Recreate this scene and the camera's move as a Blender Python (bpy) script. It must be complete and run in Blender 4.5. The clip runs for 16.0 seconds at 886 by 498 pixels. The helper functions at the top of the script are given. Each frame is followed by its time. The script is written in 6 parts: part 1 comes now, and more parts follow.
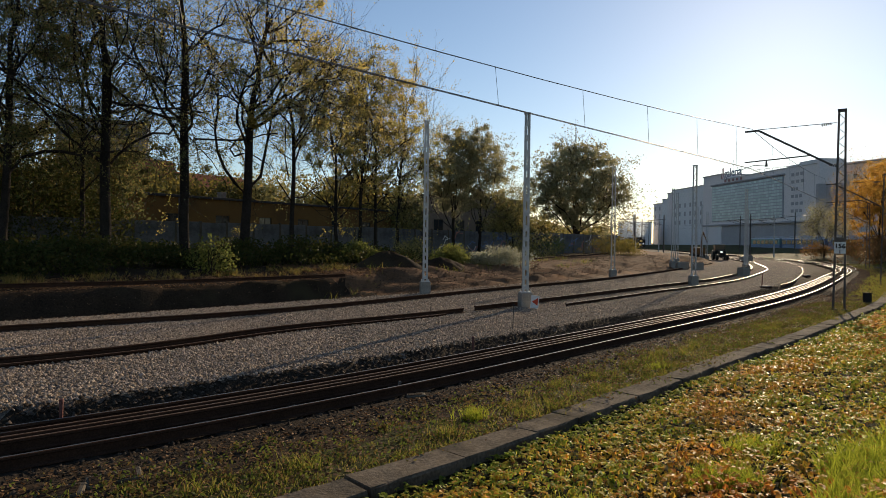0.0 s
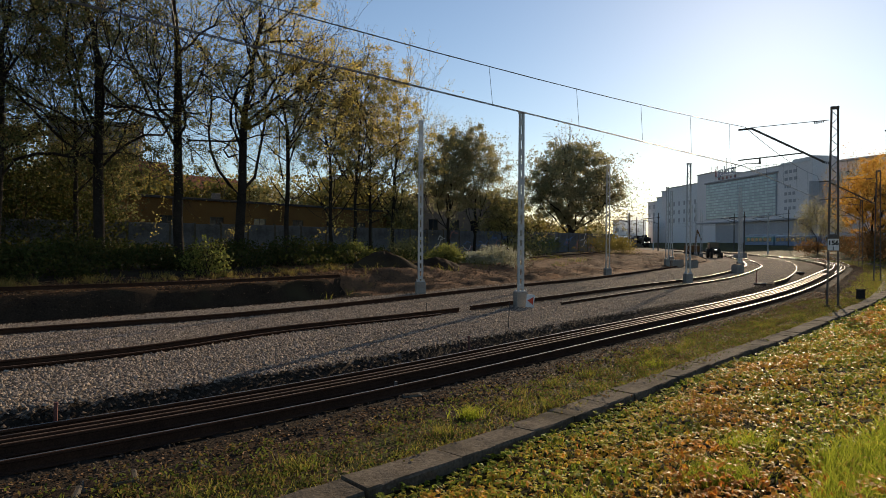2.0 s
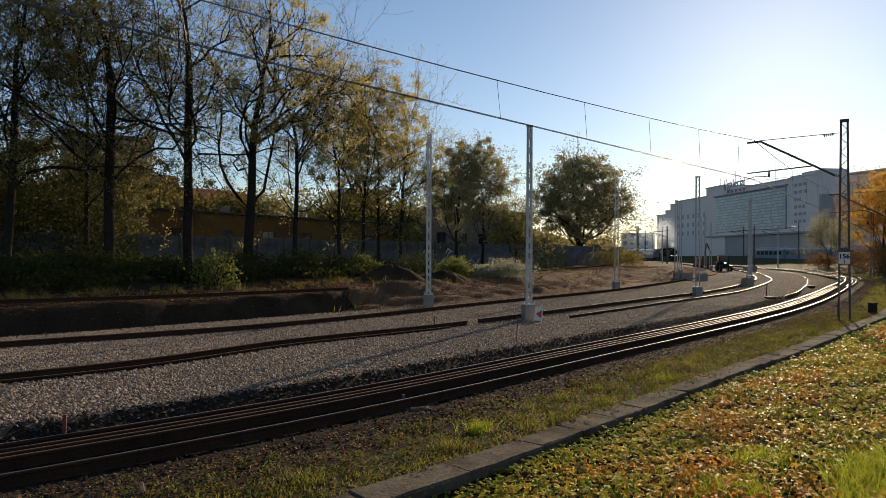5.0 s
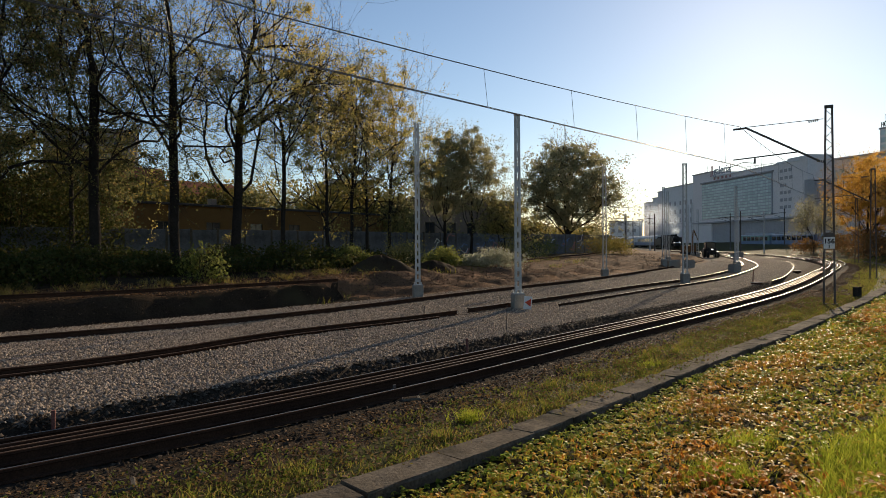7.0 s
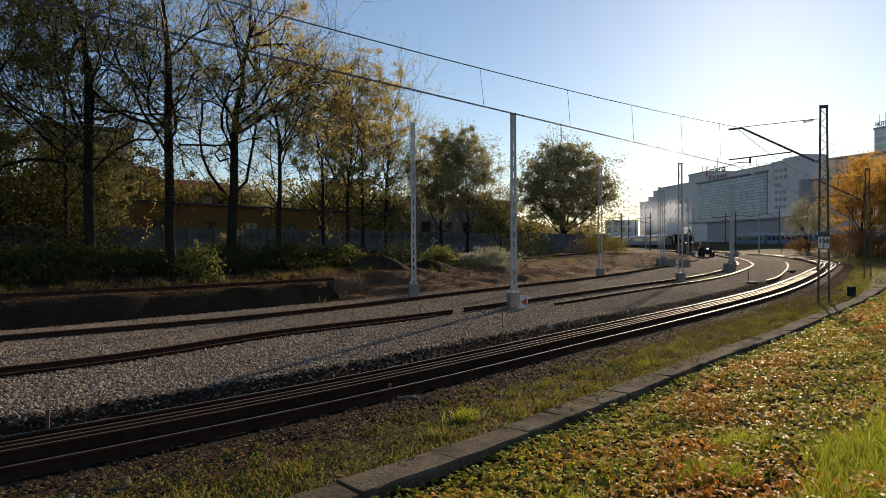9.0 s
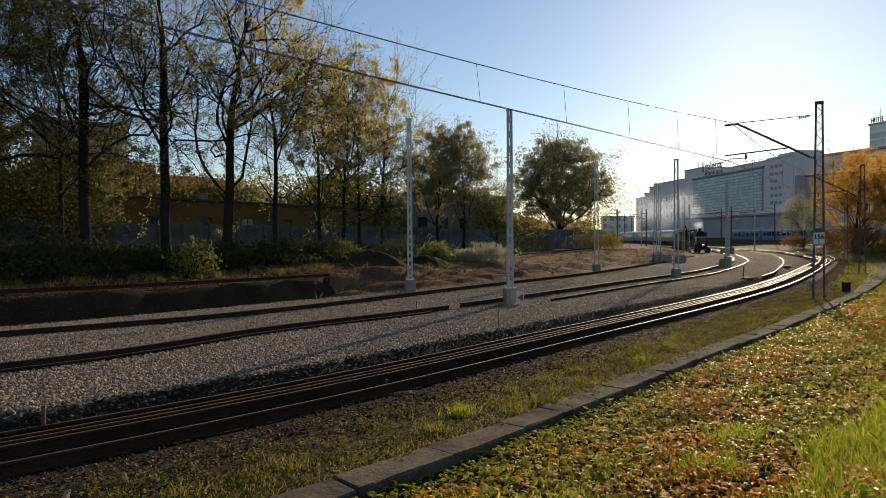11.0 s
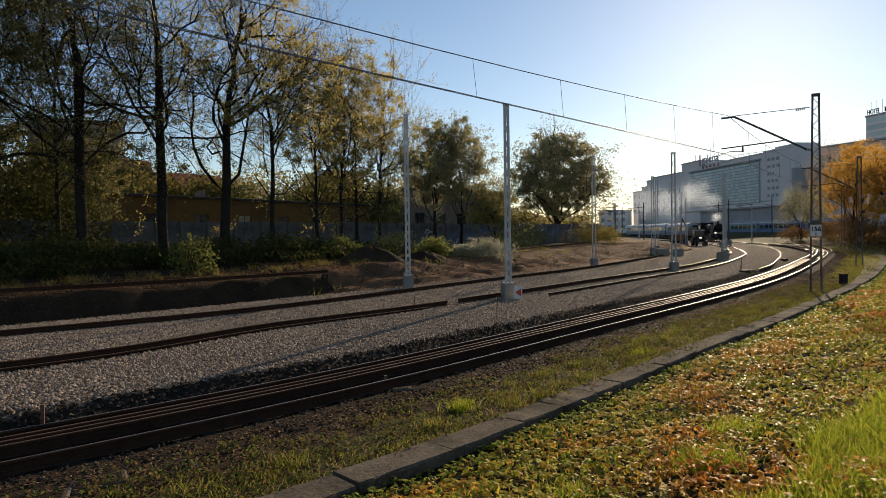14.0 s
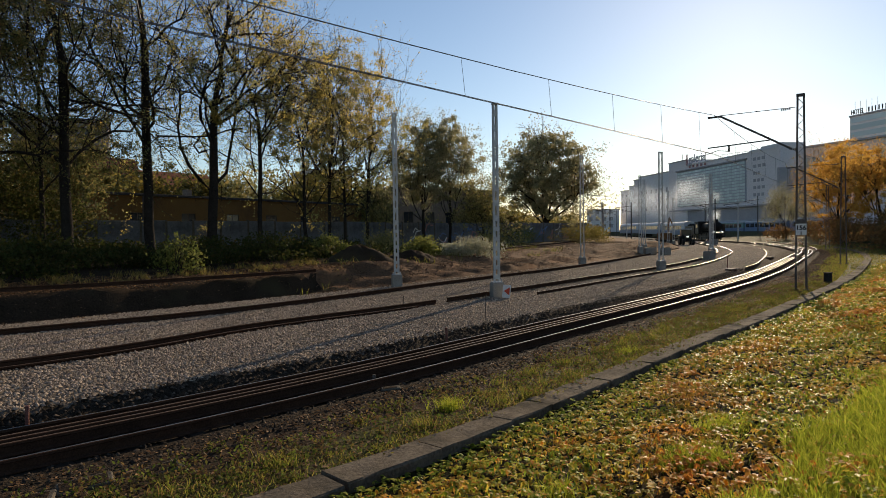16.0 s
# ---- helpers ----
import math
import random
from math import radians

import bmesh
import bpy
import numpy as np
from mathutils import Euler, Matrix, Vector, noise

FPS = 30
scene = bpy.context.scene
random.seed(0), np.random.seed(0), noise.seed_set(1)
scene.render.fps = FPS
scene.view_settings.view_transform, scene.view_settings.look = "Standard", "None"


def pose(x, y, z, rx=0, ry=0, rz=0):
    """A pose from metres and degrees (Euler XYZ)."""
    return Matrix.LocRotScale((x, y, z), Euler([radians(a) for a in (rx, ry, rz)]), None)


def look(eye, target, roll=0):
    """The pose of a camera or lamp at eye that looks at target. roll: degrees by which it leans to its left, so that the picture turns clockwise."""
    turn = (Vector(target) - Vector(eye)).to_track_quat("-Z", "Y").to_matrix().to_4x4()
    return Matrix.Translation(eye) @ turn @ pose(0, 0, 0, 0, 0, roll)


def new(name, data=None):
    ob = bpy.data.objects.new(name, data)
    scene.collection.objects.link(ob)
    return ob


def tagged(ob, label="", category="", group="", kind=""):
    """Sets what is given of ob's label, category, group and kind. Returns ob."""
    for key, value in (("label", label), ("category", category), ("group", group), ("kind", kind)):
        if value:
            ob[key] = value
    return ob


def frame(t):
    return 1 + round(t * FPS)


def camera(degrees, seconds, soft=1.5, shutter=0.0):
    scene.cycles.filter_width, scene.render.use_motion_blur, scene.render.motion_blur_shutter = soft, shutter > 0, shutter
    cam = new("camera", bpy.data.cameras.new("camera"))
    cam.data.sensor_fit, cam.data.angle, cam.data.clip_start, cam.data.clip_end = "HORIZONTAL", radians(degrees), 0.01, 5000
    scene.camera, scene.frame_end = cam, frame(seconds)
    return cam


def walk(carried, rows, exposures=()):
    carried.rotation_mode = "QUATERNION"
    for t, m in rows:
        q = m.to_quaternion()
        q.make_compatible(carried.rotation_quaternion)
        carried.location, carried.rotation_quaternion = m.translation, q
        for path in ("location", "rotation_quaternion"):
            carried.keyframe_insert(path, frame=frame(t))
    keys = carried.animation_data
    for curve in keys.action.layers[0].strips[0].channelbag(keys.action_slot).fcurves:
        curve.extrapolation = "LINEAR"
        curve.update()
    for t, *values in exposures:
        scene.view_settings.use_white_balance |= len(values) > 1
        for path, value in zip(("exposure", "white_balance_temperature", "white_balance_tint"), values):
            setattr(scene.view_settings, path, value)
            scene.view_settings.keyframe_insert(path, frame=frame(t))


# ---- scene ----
EYE = 2.65
cam = camera(68, 16.0, 0.5)
walk(cam, [
    (0.0, pose(0, 0, EYE, 89.366, -0.703, 0.695)),
    (0.5, pose(0, 0, EYE, 89.280, -0.327, 0.519)),
    (1.0, pose(0, 0, EYE, 89.380, -0.151, 0.330)),
    (1.5, pose(0, 0, EYE, 89.228, -0.365, 0.075)),
    (2.0, pose(0, 0, EYE, 89.349, -0.281, 0.263)),
    (2.5, pose(0, 0, EYE, 89.834, -0.556, 0.933)),
    (3.0, pose(0, 0, EYE, 90.047, -0.517, 1.180)),
    (3.5, pose(0, 0, EYE, 90.421, -0.590, 1.203)),
    (4.0, pose(0, 0, EYE, 90.906, -0.296, 1.274)),
    (6.5, pose(0, 0, EYE, 89.618, -0.278, 0.279)),
    (7.0, pose(0, 0, EYE, 89.600, 0.400, -0.003)),
    (7.5, pose(0, 0, EYE, 89.500, 0.025, -0.056)),
    (8.0, pose(0, 0, EYE, 89.361, 0.293, -0.144)),
    (8.5, pose(0, 0, EYE, 89.578, -0.015, -0.337)),
    (9.0, pose(0, 0, EYE, 89.524, 0.325, -0.355)),
    (11.5, pose(0, 0, EYE, 89.090, 0.286, -0.721)),
    (12.0, pose(0, 0, EYE, 89.024, 0.259, -0.740)),
    (12.5, pose(0, 0, EYE, 88.858, 0.311, -0.727)),
    (13.0, pose(0, 0, EYE, 88.510, 0.475, -0.911)),
    (13.5, pose(0, 0, EYE, 88.345, 1.013, -1.030)),
    (14.0, pose(0, 0, EYE, 88.757, 0.821, -0.875)),
    (14.5, pose(0, 0, EYE, 88.873, 1.234, -0.568)),
    (15.0, pose(0, 0, EYE, 88.715, 1.093, -0.696)),
    (15.5, pose(0, 0, EYE, 88.702, 0.682, -1.282)),
    (16.0, pose(0, 0, EYE, 88.659, 0.854, -1.871))
])

# ---- light ----
SUN_AZ, SUN_EL = radians(26.5), radians(17.8)
world = bpy.data.worlds.new("sky")
scene.world = world
world.use_nodes = True
wn = world.node_tree.nodes
sky = wn.new("ShaderNodeTexSky")
sky.sky_type, sky.sun_disc = "NISHITA", False
sky.sun_elevation, sky.sun_rotation = SUN_EL, SUN_AZ
sky.air_density, sky.dust_density, sky.ozone_density = 1.0, 0.16, 2.6
wn["Background"].inputs[1].default_value = 0.092
world.node_tree.links.new(sky.outputs[0], wn["Background"].inputs[0])
sun = new("sun", bpy.data.lights.new("sun", "SUN"))
sun.data.energy, sun.data.angle, sun.data.color = 4.4, radians(0.6), (1.0, 0.82, 0.58)
sun_dir = Vector((math.sin(SUN_AZ) * math.cos(SUN_EL), math.cos(SUN_AZ) * math.cos(SUN_EL), math.sin(SUN_EL)))
sun.matrix_world = look(sun_dir * 300, (0, 0, 0))
scene.view_settings.exposure = 0.35
scene.view_settings.use_white_balance = True
scene.view_settings.white_balance_temperature, scene.view_settings.white_balance_tint = 6750, 12


# ---- materials ----
def material(name, build, rough=0.8, metal=0.0):
    """A node material; build(n, l, shader) wires its colour and relief."""
    m = bpy.data.materials.new(name)
    m.use_nodes = True
    n, l = m.node_tree.nodes, m.node_tree.links
    b = n["Principled BSDF"]
    b.inputs["Roughness"].default_value, b.inputs["Metallic"].default_value = rough, metal
    build(n, l, b)
    return m


def ramp(n, l, source, stops):
    r = n.new("ShaderNodeValToRGB")
    while len(r.color_ramp.elements) < len(stops):
        r.color_ramp.elements.new(0.5)
    for e, (p, c) in zip(r.color_ramp.elements, stops):
        e.position, e.color = p, (*c, 1)
    l.new(source, r.inputs[0])
    return r.outputs[0]


def noise_out(n, l, scale, detail=4.0, rough=0.6, space="Object", stretch=None):
    c = n.new("ShaderNodeTexCoord")
    t = n.new("ShaderNodeTexNoise")
    t.inputs["Scale"].default_value, t.inputs["Detail"].default_value, t.inputs["Roughness"].default_value = scale, detail, rough
    src = c.outputs[space]
    if stretch:
        mp = n.new("ShaderNodeMapping")
        mp.inputs["Scale"].default_value = stretch
        l.new(src, mp.inputs[0])
        src = mp.outputs[0]
    l.new(src, t.inputs["Vector"])
    return t.outputs["Fac"]


def mixed(n, l, fac, a, b, mode="MIX"):
    m = n.new("ShaderNodeMix")
    m.data_type, m.blend_type = "RGBA", mode
    for src, slot in ((fac, 0), (a, 6), (b, 7)):
        if isinstance(src, (int, float)):
            m.inputs[slot].default_value = src
        elif isinstance(src, tuple):
            m.inputs[slot].default_value = (*src, 1)
        else:
            l.new(src, m.inputs[slot])
    return m.outputs[2]


def bump(n, l, b, height, strength=0.4, distance=0.02):
    k = n.new("ShaderNodeBump")
    k.inputs["Strength"].default_value, k.inputs["Distance"].default_value = strength, distance
    l.new(height, k.inputs["Height"])
    l.new(k.outputs[0], b.inputs["Normal"])


def rough_surface(name, dark, light, scale, rough=0.85, metal=0.0, stain=None, fine=None, depth=0.02, strength=0.5, spec=0.1):
    """Colour wanders between two tones at a coarse and a fine scale, with relief."""
    def build(n, l, b):
        coarse = noise_out(n, l, scale)
        grain = noise_out(n, l, fine or scale * 9)
        col = ramp(n, l, coarse, [(0.3, dark), (0.7, light)])
        col = mixed(n, l, 0.55, col, ramp(n, l, grain, [(0.3, tuple(v * 0.7 for v in dark)), (0.7, light)]))
        if stain:
            col = mixed(n, l, ramp(n, l, noise_out(n, l, scale * 0.35), [(0.5, (0, 0, 0)), (0.68, (1, 1, 1))]), col, stain)
        l.new(col, b.inputs["Base Color"])
        b.inputs["Specular IOR Level"].default_value = spec
        bump(n, l, b, grain, strength, depth)
    return material(name, build, rough, metal)


def leaf_material(name, tones, patch=None, glow=0.45, gloss=0.6, soft=0.06):
    """Leaves differ one by one (random per island); light shines through them."""
    m = bpy.data.materials.new(name)
    m.use_nodes = True
    n, l = m.node_tree.nodes, m.node_tree.links
    b = n["Principled BSDF"]
    b.inputs["Roughness"].default_value = gloss
    b.inputs["Specular IOR Level"].default_value = soft
    g = n.new("ShaderNodeNewGeometry")
    count = len(tones)
    col = ramp(n, l, g.outputs["Random Per Island"], [(i / max(1, count - 1), c) for i, c in enumerate(tones)])
    if patch:
        scale, tone, low, high = patch
        c = n.new("ShaderNodeTexCoord")
        t = n.new("ShaderNodeTexNoise")
        t.inputs["Scale"].default_value = scale
        l.new(c.outputs["Object"], t.inputs["Vector"])
        col = mixed(n, l, ramp(n, l, t.outputs["Fac"], [(low, (0, 0, 0)), (high, (0.8, 0.8, 0.8))]), col, tone)
    l.new(col, b.inputs["Base Color"])
    tr = n.new("ShaderNodeBsdfTranslucent")
    l.new(col, tr.inputs[0])
    mx = n.new("ShaderNodeMixShader")
    mx.inputs[0].default_value = glow
    l.new(b.outputs[0], mx.inputs[1])
    l.new(tr.outputs[0], mx.inputs[2])
    l.new(mx.outputs[0], n["Material Output"].inputs[0])
    return m


SOIL = rough_surface("dark_soil_and_trench_shade", (0.018, 0.012, 0.008), (0.066, 0.043, 0.026), 0.9, 0.95, stain=(0.055, 0.042, 0.022), fine=14, depth=0.04, strength=0.8, spec=0.05)
HUMUS = rough_surface("leafy_humus", (0.012, 0.012, 0.005), (0.04, 0.036, 0.014), 2.0, 0.95, stain=(0.05, 0.03, 0.012), fine=20, depth=0.04, strength=0.9, spec=0.02)
CLAY = rough_surface("dug_clay", (0.07, 0.04, 0.023), (0.2, 0.11, 0.06), 0.9, 0.95, stain=(0.22, 0.11, 0.052), fine=7, depth=0.08, strength=0.9, spec=0.05)
TURF = rough_surface("turf", (0.03, 0.032, 0.01), (0.09, 0.085, 0.025), 0.8, 0.9, stain=(0.07, 0.045, 0.025), fine=18, depth=0.05, strength=0.8, spec=0.05)
BALLAST = rough_surface("new_ballast", (0.08, 0.065, 0.05), (0.22, 0.18, 0.145), 1.2, 0.95, fine=16, depth=0.08, strength=1.0, spec=0.03)
# near-black tone also holds the shade that the rails throw on the ballast
OLD_BALLAST = rough_surface("oily_ballast_with_rail_shade", (0.018, 0.013, 0.009), (0.055, 0.042, 0.03), 2.0, 0.95, fine=18, depth=0.05, strength=1.0, spec=0.03)
RUST = rough_surface("rusty_steel", (0.03, 0.017, 0.012), (0.085, 0.045, 0.028), 3.0, 0.95, 0.0, fine=40, depth=0.004, spec=0.02)
POLISHED = rough_surface("worn_rail_head", (0.2, 0.19, 0.175), (0.32, 0.305, 0.285), 2.0, 0.46, 1.0, fine=30, depth=0.001, strength=0.1)
DULL_HEAD = rough_surface("dull_rail_head", (0.11, 0.068, 0.048), (0.2, 0.14, 0.1), 2.0, 0.55, 0.45, fine=30, depth=0.001, strength=0.1)
TIMBER = rough_surface("tarred_timber", (0.02, 0.015, 0.011), (0.06, 0.045, 0.034), 3.0, 0.95, fine=25, spec=0.02)
CONCRETE = rough_surface("weathered_concrete", (0.045, 0.036, 0.026), (0.17, 0.143, 0.11), 3.2, 0.9, stain=(0.06, 0.058, 0.034), fine=34, depth=0.012, strength=0.7)
FRESH_CONCRETE = rough_surface("fresh_concrete", (0.2, 0.18, 0.15), (0.33, 0.3, 0.26), 1.5, 0.85, fine=25, depth=0.005, strength=0.2)
GALVANISED = rough_surface("galvanised_steel", (0.42, 0.41, 0.39), (0.58, 0.57, 0.54), 1.2, 0.6, 0.1, fine=9, depth=0.001, strength=0.1)
OLD_STEEL = rough_surface("dark_painted_steel", (0.06, 0.052, 0.046), (0.15, 0.13, 0.115), 2.0, 0.7, 0.0, fine=14, depth=0.002, strength=0.2)
CABLE = rough_surface("dark_copper_cable", (0.09, 0.085, 0.08), (0.15, 0.14, 0.13), 3.0, 0.5, 0.7)
BARK = rough_surface("grey_bark", (0.014, 0.011, 0.009), (0.05, 0.04, 0.032), 1.5, 0.95, fine=12, depth=0.04, strength=0.8)


# ---- building blocks ----
def shade(me, smooth):
    me.polygons.foreach_set("use_smooth", [smooth] * len(me.polygons))


def mesh_of(name, verts, faces, mats, smooth=False, which=None):
    me = bpy.data.meshes.new(name)
    me.from_pydata([tuple(map(float, v)) for v in verts], [], [tuple(map(int, f)) for f in faces])
    for m in (mats if isinstance(mats, (list, tuple)) else [mats]):
        me.materials.append(m)
    if which is not None:
        me.polygons.foreach_set("material_index", list(map(int, which)))
    shade(me, smooth)
    me.update()
    return me


def quads(name, corners, mat):
    """A mesh of loose four-cornered pieces from an array of shape (n, 4, 3)."""
    corners = np.asarray(corners, dtype=np.float32)
    n = len(corners)
    me = bpy.data.meshes.new(name)
    me.vertices.add(n * 4)
    me.vertices.foreach_set("co", corners.ravel())
    me.loops.add(n * 4)
    me.loops.foreach_set("vertex_index", np.arange(n * 4, dtype=np.int32))
    me.polygons.add(n)
    me.polygons.foreach_set("loop_start", np.arange(0, n * 4, 4, dtype=np.int32))
    me.materials.append(mat)
    me.update(calc_edges=True)
    return me


def tris(name, verts, faces, mat):
    """A mesh from vertex and triangle arrays."""
    verts, faces = np.asarray(verts, dtype=np.float32), np.asarray(faces, dtype=np.int32)
    me = bpy.data.meshes.new(name)
    me.vertices.add(len(verts))
    me.vertices.foreach_set("co", verts.ravel())
    me.loops.add(len(faces) * 3)
    me.loops.foreach_set("vertex_index", faces.ravel())
    me.polygons.add(len(faces))
    me.polygons.foreach_set("loop_start", np.arange(0, len(faces) * 3, 3, dtype=np.int32))
    me.materials.append(mat)
    me.update(calc_edges=True)
    return me


def empty(name, m=None, **tags):
    ob = new(name)
    ob.empty_display_size = 0.2
    if m is not None:
        ob.matrix_world = m
    return tagged(ob, **tags)


def part(name, bm, mat, parent=None, label="", smooth=False):
    """Links a bmesh or a mesh as one object under its thing."""
    if isinstance(bm, bmesh.types.BMesh):
        me = bpy.data.meshes.new(name)
        bm.to_mesh(me)
        bm.free()
        me.materials.append(mat)
        shade(me, smooth)
    else:
        me = bm
    ob = new(name, me)
    if parent is not None:
        ob.parent = parent
    return tagged(ob, label=label)


def box(bm, lo, hi, bevel=0.0):
    """Adds a box from corner to corner, its edges rounded."""
    lo, hi = Vector(lo), Vector(hi)
    r = bmesh.ops.create_cube(bm, size=1.0, matrix=Matrix.LocRotScale((lo + hi) / 2, None, hi - lo))
    if bevel:
        vs = set(r["verts"])
        es = [e for e in bm.edges if e.verts[0] in vs and e.verts[1] in vs]
        bmesh.ops.bevel(bm, geom=es, offset=bevel, segments=1, affect="EDGES")
    return bm


def boxed(lo, hi, bevel=0.0):
    return box(bmesh.new(), lo, hi, bevel)


def rod(bm, a, b, r, sides=6, r2=None):
    """Adds a bar between two points."""
    a, b = Vector(a), Vector(b)
    d = b - a
    m = Matrix.Translation((a + b) / 2) @ d.to_track_quat("Z", "Y").to_matrix().to_4x4()
    bmesh.ops.create_cone(bm, cap_ends=True, segments=sides, radius1=r, radius2=r if r2 is None else r2, depth=d.length, matrix=m)
    return bm


def spline(points, step=1.0):
    """A smooth line through plan points, sampled about every step metres."""
    p = np.array(points, dtype=float)
    p = np.vstack([2 * p[0] - p[1], p, 2 * p[-1] - p[-2]])
    out = []
    for i in range(1, len(p) - 2):
        a, b, c, d = p[i - 1:i + 3]
        n = max(2, int(np.linalg.norm(c - b) / step))
        t = np.linspace(0, 1, n, endpoint=False)[:, None]
        out.append(0.5 * (2 * b + (c - a) * t + (2 * a - 5 * b + 4 * c - d) * t ** 2 + (3 * b - a - 3 * c + d) * t ** 3))
    return np.vstack(out + [p[-2:-1]])


def normals(line):
    d = np.gradient(line[:, :2], axis=0)
    d /= np.linalg.norm(d, axis=1)[:, None]
    return np.c_[-d[:, 1], d[:, 0]]


def offset(line, side):
    return line[:, :2] + normals(line) * side


def rise(y):
    """The ground climbs towards the station."""
    return np.clip(0.0085 * (np.asarray(y, dtype=float) - 80), 0, 1.0)


def sweep(name, line, z, profile, mats, which=None, smooth=False, closed=True):
    """Carries a cross-section (side, up) along a plan line at the height z above the rising ground."""
    line = np.asarray(line)[:, :2]
    nrm = normals(line)
    base = rise(line[:, 1]) + z
    k, n = len(profile), len(line)
    verts = []
    for s, u in profile:
        verts.append(np.c_[line + nrm * s, base + u])
    verts = np.stack(verts, 1).reshape(-1, 3)
    faces, idx = [], []
    for i in range(n - 1):
        for j in range(k if closed else k - 1):
            a, b = i * k + j, i * k + (j + 1) % k
            faces.append((a, b, b + k, a + k))
            idx.append(which[j] if which else 0)
    if closed:
        faces += [tuple(range(k))[::-1], tuple(range((n - 1) * k, n * k))]
        idx += [0, 0]
    me = mesh_of(name, verts, faces, mats, smooth, idx)
    bm = bmesh.new()
    bm.from_mesh(me)
    bmesh.ops.recalc_face_normals(bm, faces=bm.faces)
    bm.to_mesh(me)
    bm.free()
    return me


RAIL = [(-0.017, 0.172), (0.017, 0.172), (0.035, 0.166), (0.037, 0.135), (0.009, 0.12), (0.009, 0.03), (0.07, 0.012), (0.07, 0.0),
        (-0.07, 0.0), (-0.07, 0.012), (-0.009, 0.03), (-0.009, 0.12), (-0.037, 0.135), (-0.035, 0.166)]
RAIL_FACES = [1] + [0] * 13

# the main track's centre line, and the other lines of the plan
MAIN = spline([(-70, -30), (-45, -17), (-22, -3.5), (-5.8, 8.4), (4.65, 19.5), (18.2, 35.8), (32.5, 56.5), (46.8, 79), (53.8, 97),
               (56.8, 110), (58.9, 128), (61.5, 150), (64.5, 178), (66.5, 213), (67, 250), (66, 300), (63, 350)], 0.8)
MAIN_N = normals(MAIN)
MAIN_S = np.r_[0, np.cumsum(np.linalg.norm(np.diff(MAIN, axis=0), axis=1))]


def beside(x, y):
    """How far along the main track a plan point lies, and how far to its left."""
    q = np.c_[np.ravel(x), np.ravel(y)]
    s, u = np.empty(len(q)), np.empty(len(q))
    for i in range(0, len(q), 4000):
        d = q[i:i + 4000, None, :] - MAIN[None]
        j = np.argmin((d ** 2).sum(2), 1)
        e = d[np.arange(len(j)), j]
        n = MAIN_N[j]
        u[i:i + 4000] = (e * n).sum(1)
        s[i:i + 4000] = MAIN_S[j] + (e * np.c_[n[:, 1], -n[:, 0]]).sum(1)
    far = np.abs(u) > 400
    return s, np.where(far, np.sign(u) * 400, u)


def wobble(x, y, size, seed=0.0):
    """Smooth unevenness from a few waves, -1 to 1."""
    x, y = np.asarray(x) / size, np.asarray(y) / size
    return (np.sin(x * 1.7 + y * 0.9 + seed) + np.sin(-x * 0.8 + y * 2.1 + 1.3 + seed * 2) + np.sin(x * 2.9 - y * 1.3 + 2.1 + seed)
            + 0.6 * np.sin(x * 4.7 + y * 3.9 + seed * 3)) / 3.6


KERB_U = -4.1


def kerb_u(s):
    """The kerb's side distance from the main track: it swings out on the bend."""
    return np.interp(s, [70, 77, 82, 87, 93, 100, 108, 120, 138, 149, 165, 180], [-4.35, -4.18, -4.02, -4.02, -4.2, -4.2, -4.4, -4.85, -5.6, -5.4, -4.9, -5.1])


def ballast_u(s):
    """Where the fresh ballast ends beside the old track."""
    return np.interp(s, [105, 121, 137, 149, 166, 200], [2.0, 2.1, 2.5, 3.5, 4.5, 4.3])


BANK_END = beside([-6.1], [37.9])[0][0]


def ground_z(x, y):
    """Height of the open ground."""
    x, y = np.asarray(x, dtype=float), np.asarray(y, dtype=float)
    s, u = beside(x, y)
    s, u = s.reshape(x.shape), u.reshape(x.shape)
    u = u - (kerb_u(s) - KERB_U) * np.clip((-u - 2) / 1.8, 0, 1)
    near = np.interp(u, [-60, -16, -11, KERB_U - 0.9, KERB_U - 0.32, KERB_U, -1.9, -1.6, -0.9, -0.8, 0.8, 0.95, 1.4, 1.95, 14.2], [2.2, 1.25, 1.0, -0.08, -0.13, -0.06, -0.2, -0.165, -0.165, -0.215, -0.215, -0.2, -0.42, -0.02, -0.02])
    trench = np.interp(u, [14.2, 15.0, 15.7, 20.1, 20.45, 20.8, 26, 34, 60], [0, -0.25, -0.8, -0.8, 0.36, 0.4, 0.8, 1.1, 1.4])
    mound = np.interp(u, [14.2, 17.5, 21, 25, 34, 60], [0, 0.3, 0.9, 1.02, 1.06, 1.3])
    k = np.clip((s - BANK_END + 3) / 9, 0, 1)
    k = k * k * (3 - 2 * k)
    left = trench * (1 - k) + mound * k
    far = np.clip((u - 100) / 200, 0, 1)
    z = np.where(u > 14.2, left * (1 - far) + 1.4 * far, near)
    rough = np.where((u > 15) & (u < 40), np.where(u > 20.8, 0.07, 0.15), np.where(u < -1.7, 0.035, 0.0))
    heap = np.where(u > 15, k * 0.5 * np.clip(wobble(x, y, 3.0, 1.0), 0, 1) * np.clip((21.5 - u) / 4, 0, 1), 0)
    rut = np.where((u > 15.2) & (u < 22), 0.08 * k * np.sin(s * 2.1 + u * 1.3 + 1.5 * wobble(x, y, 2.2, 6)), 0)
    return z + rut + rise(y) + rough * wobble(x, y, 1.6) + rough * 0.4 * wobble(x, y, 0.5, 2) + heap


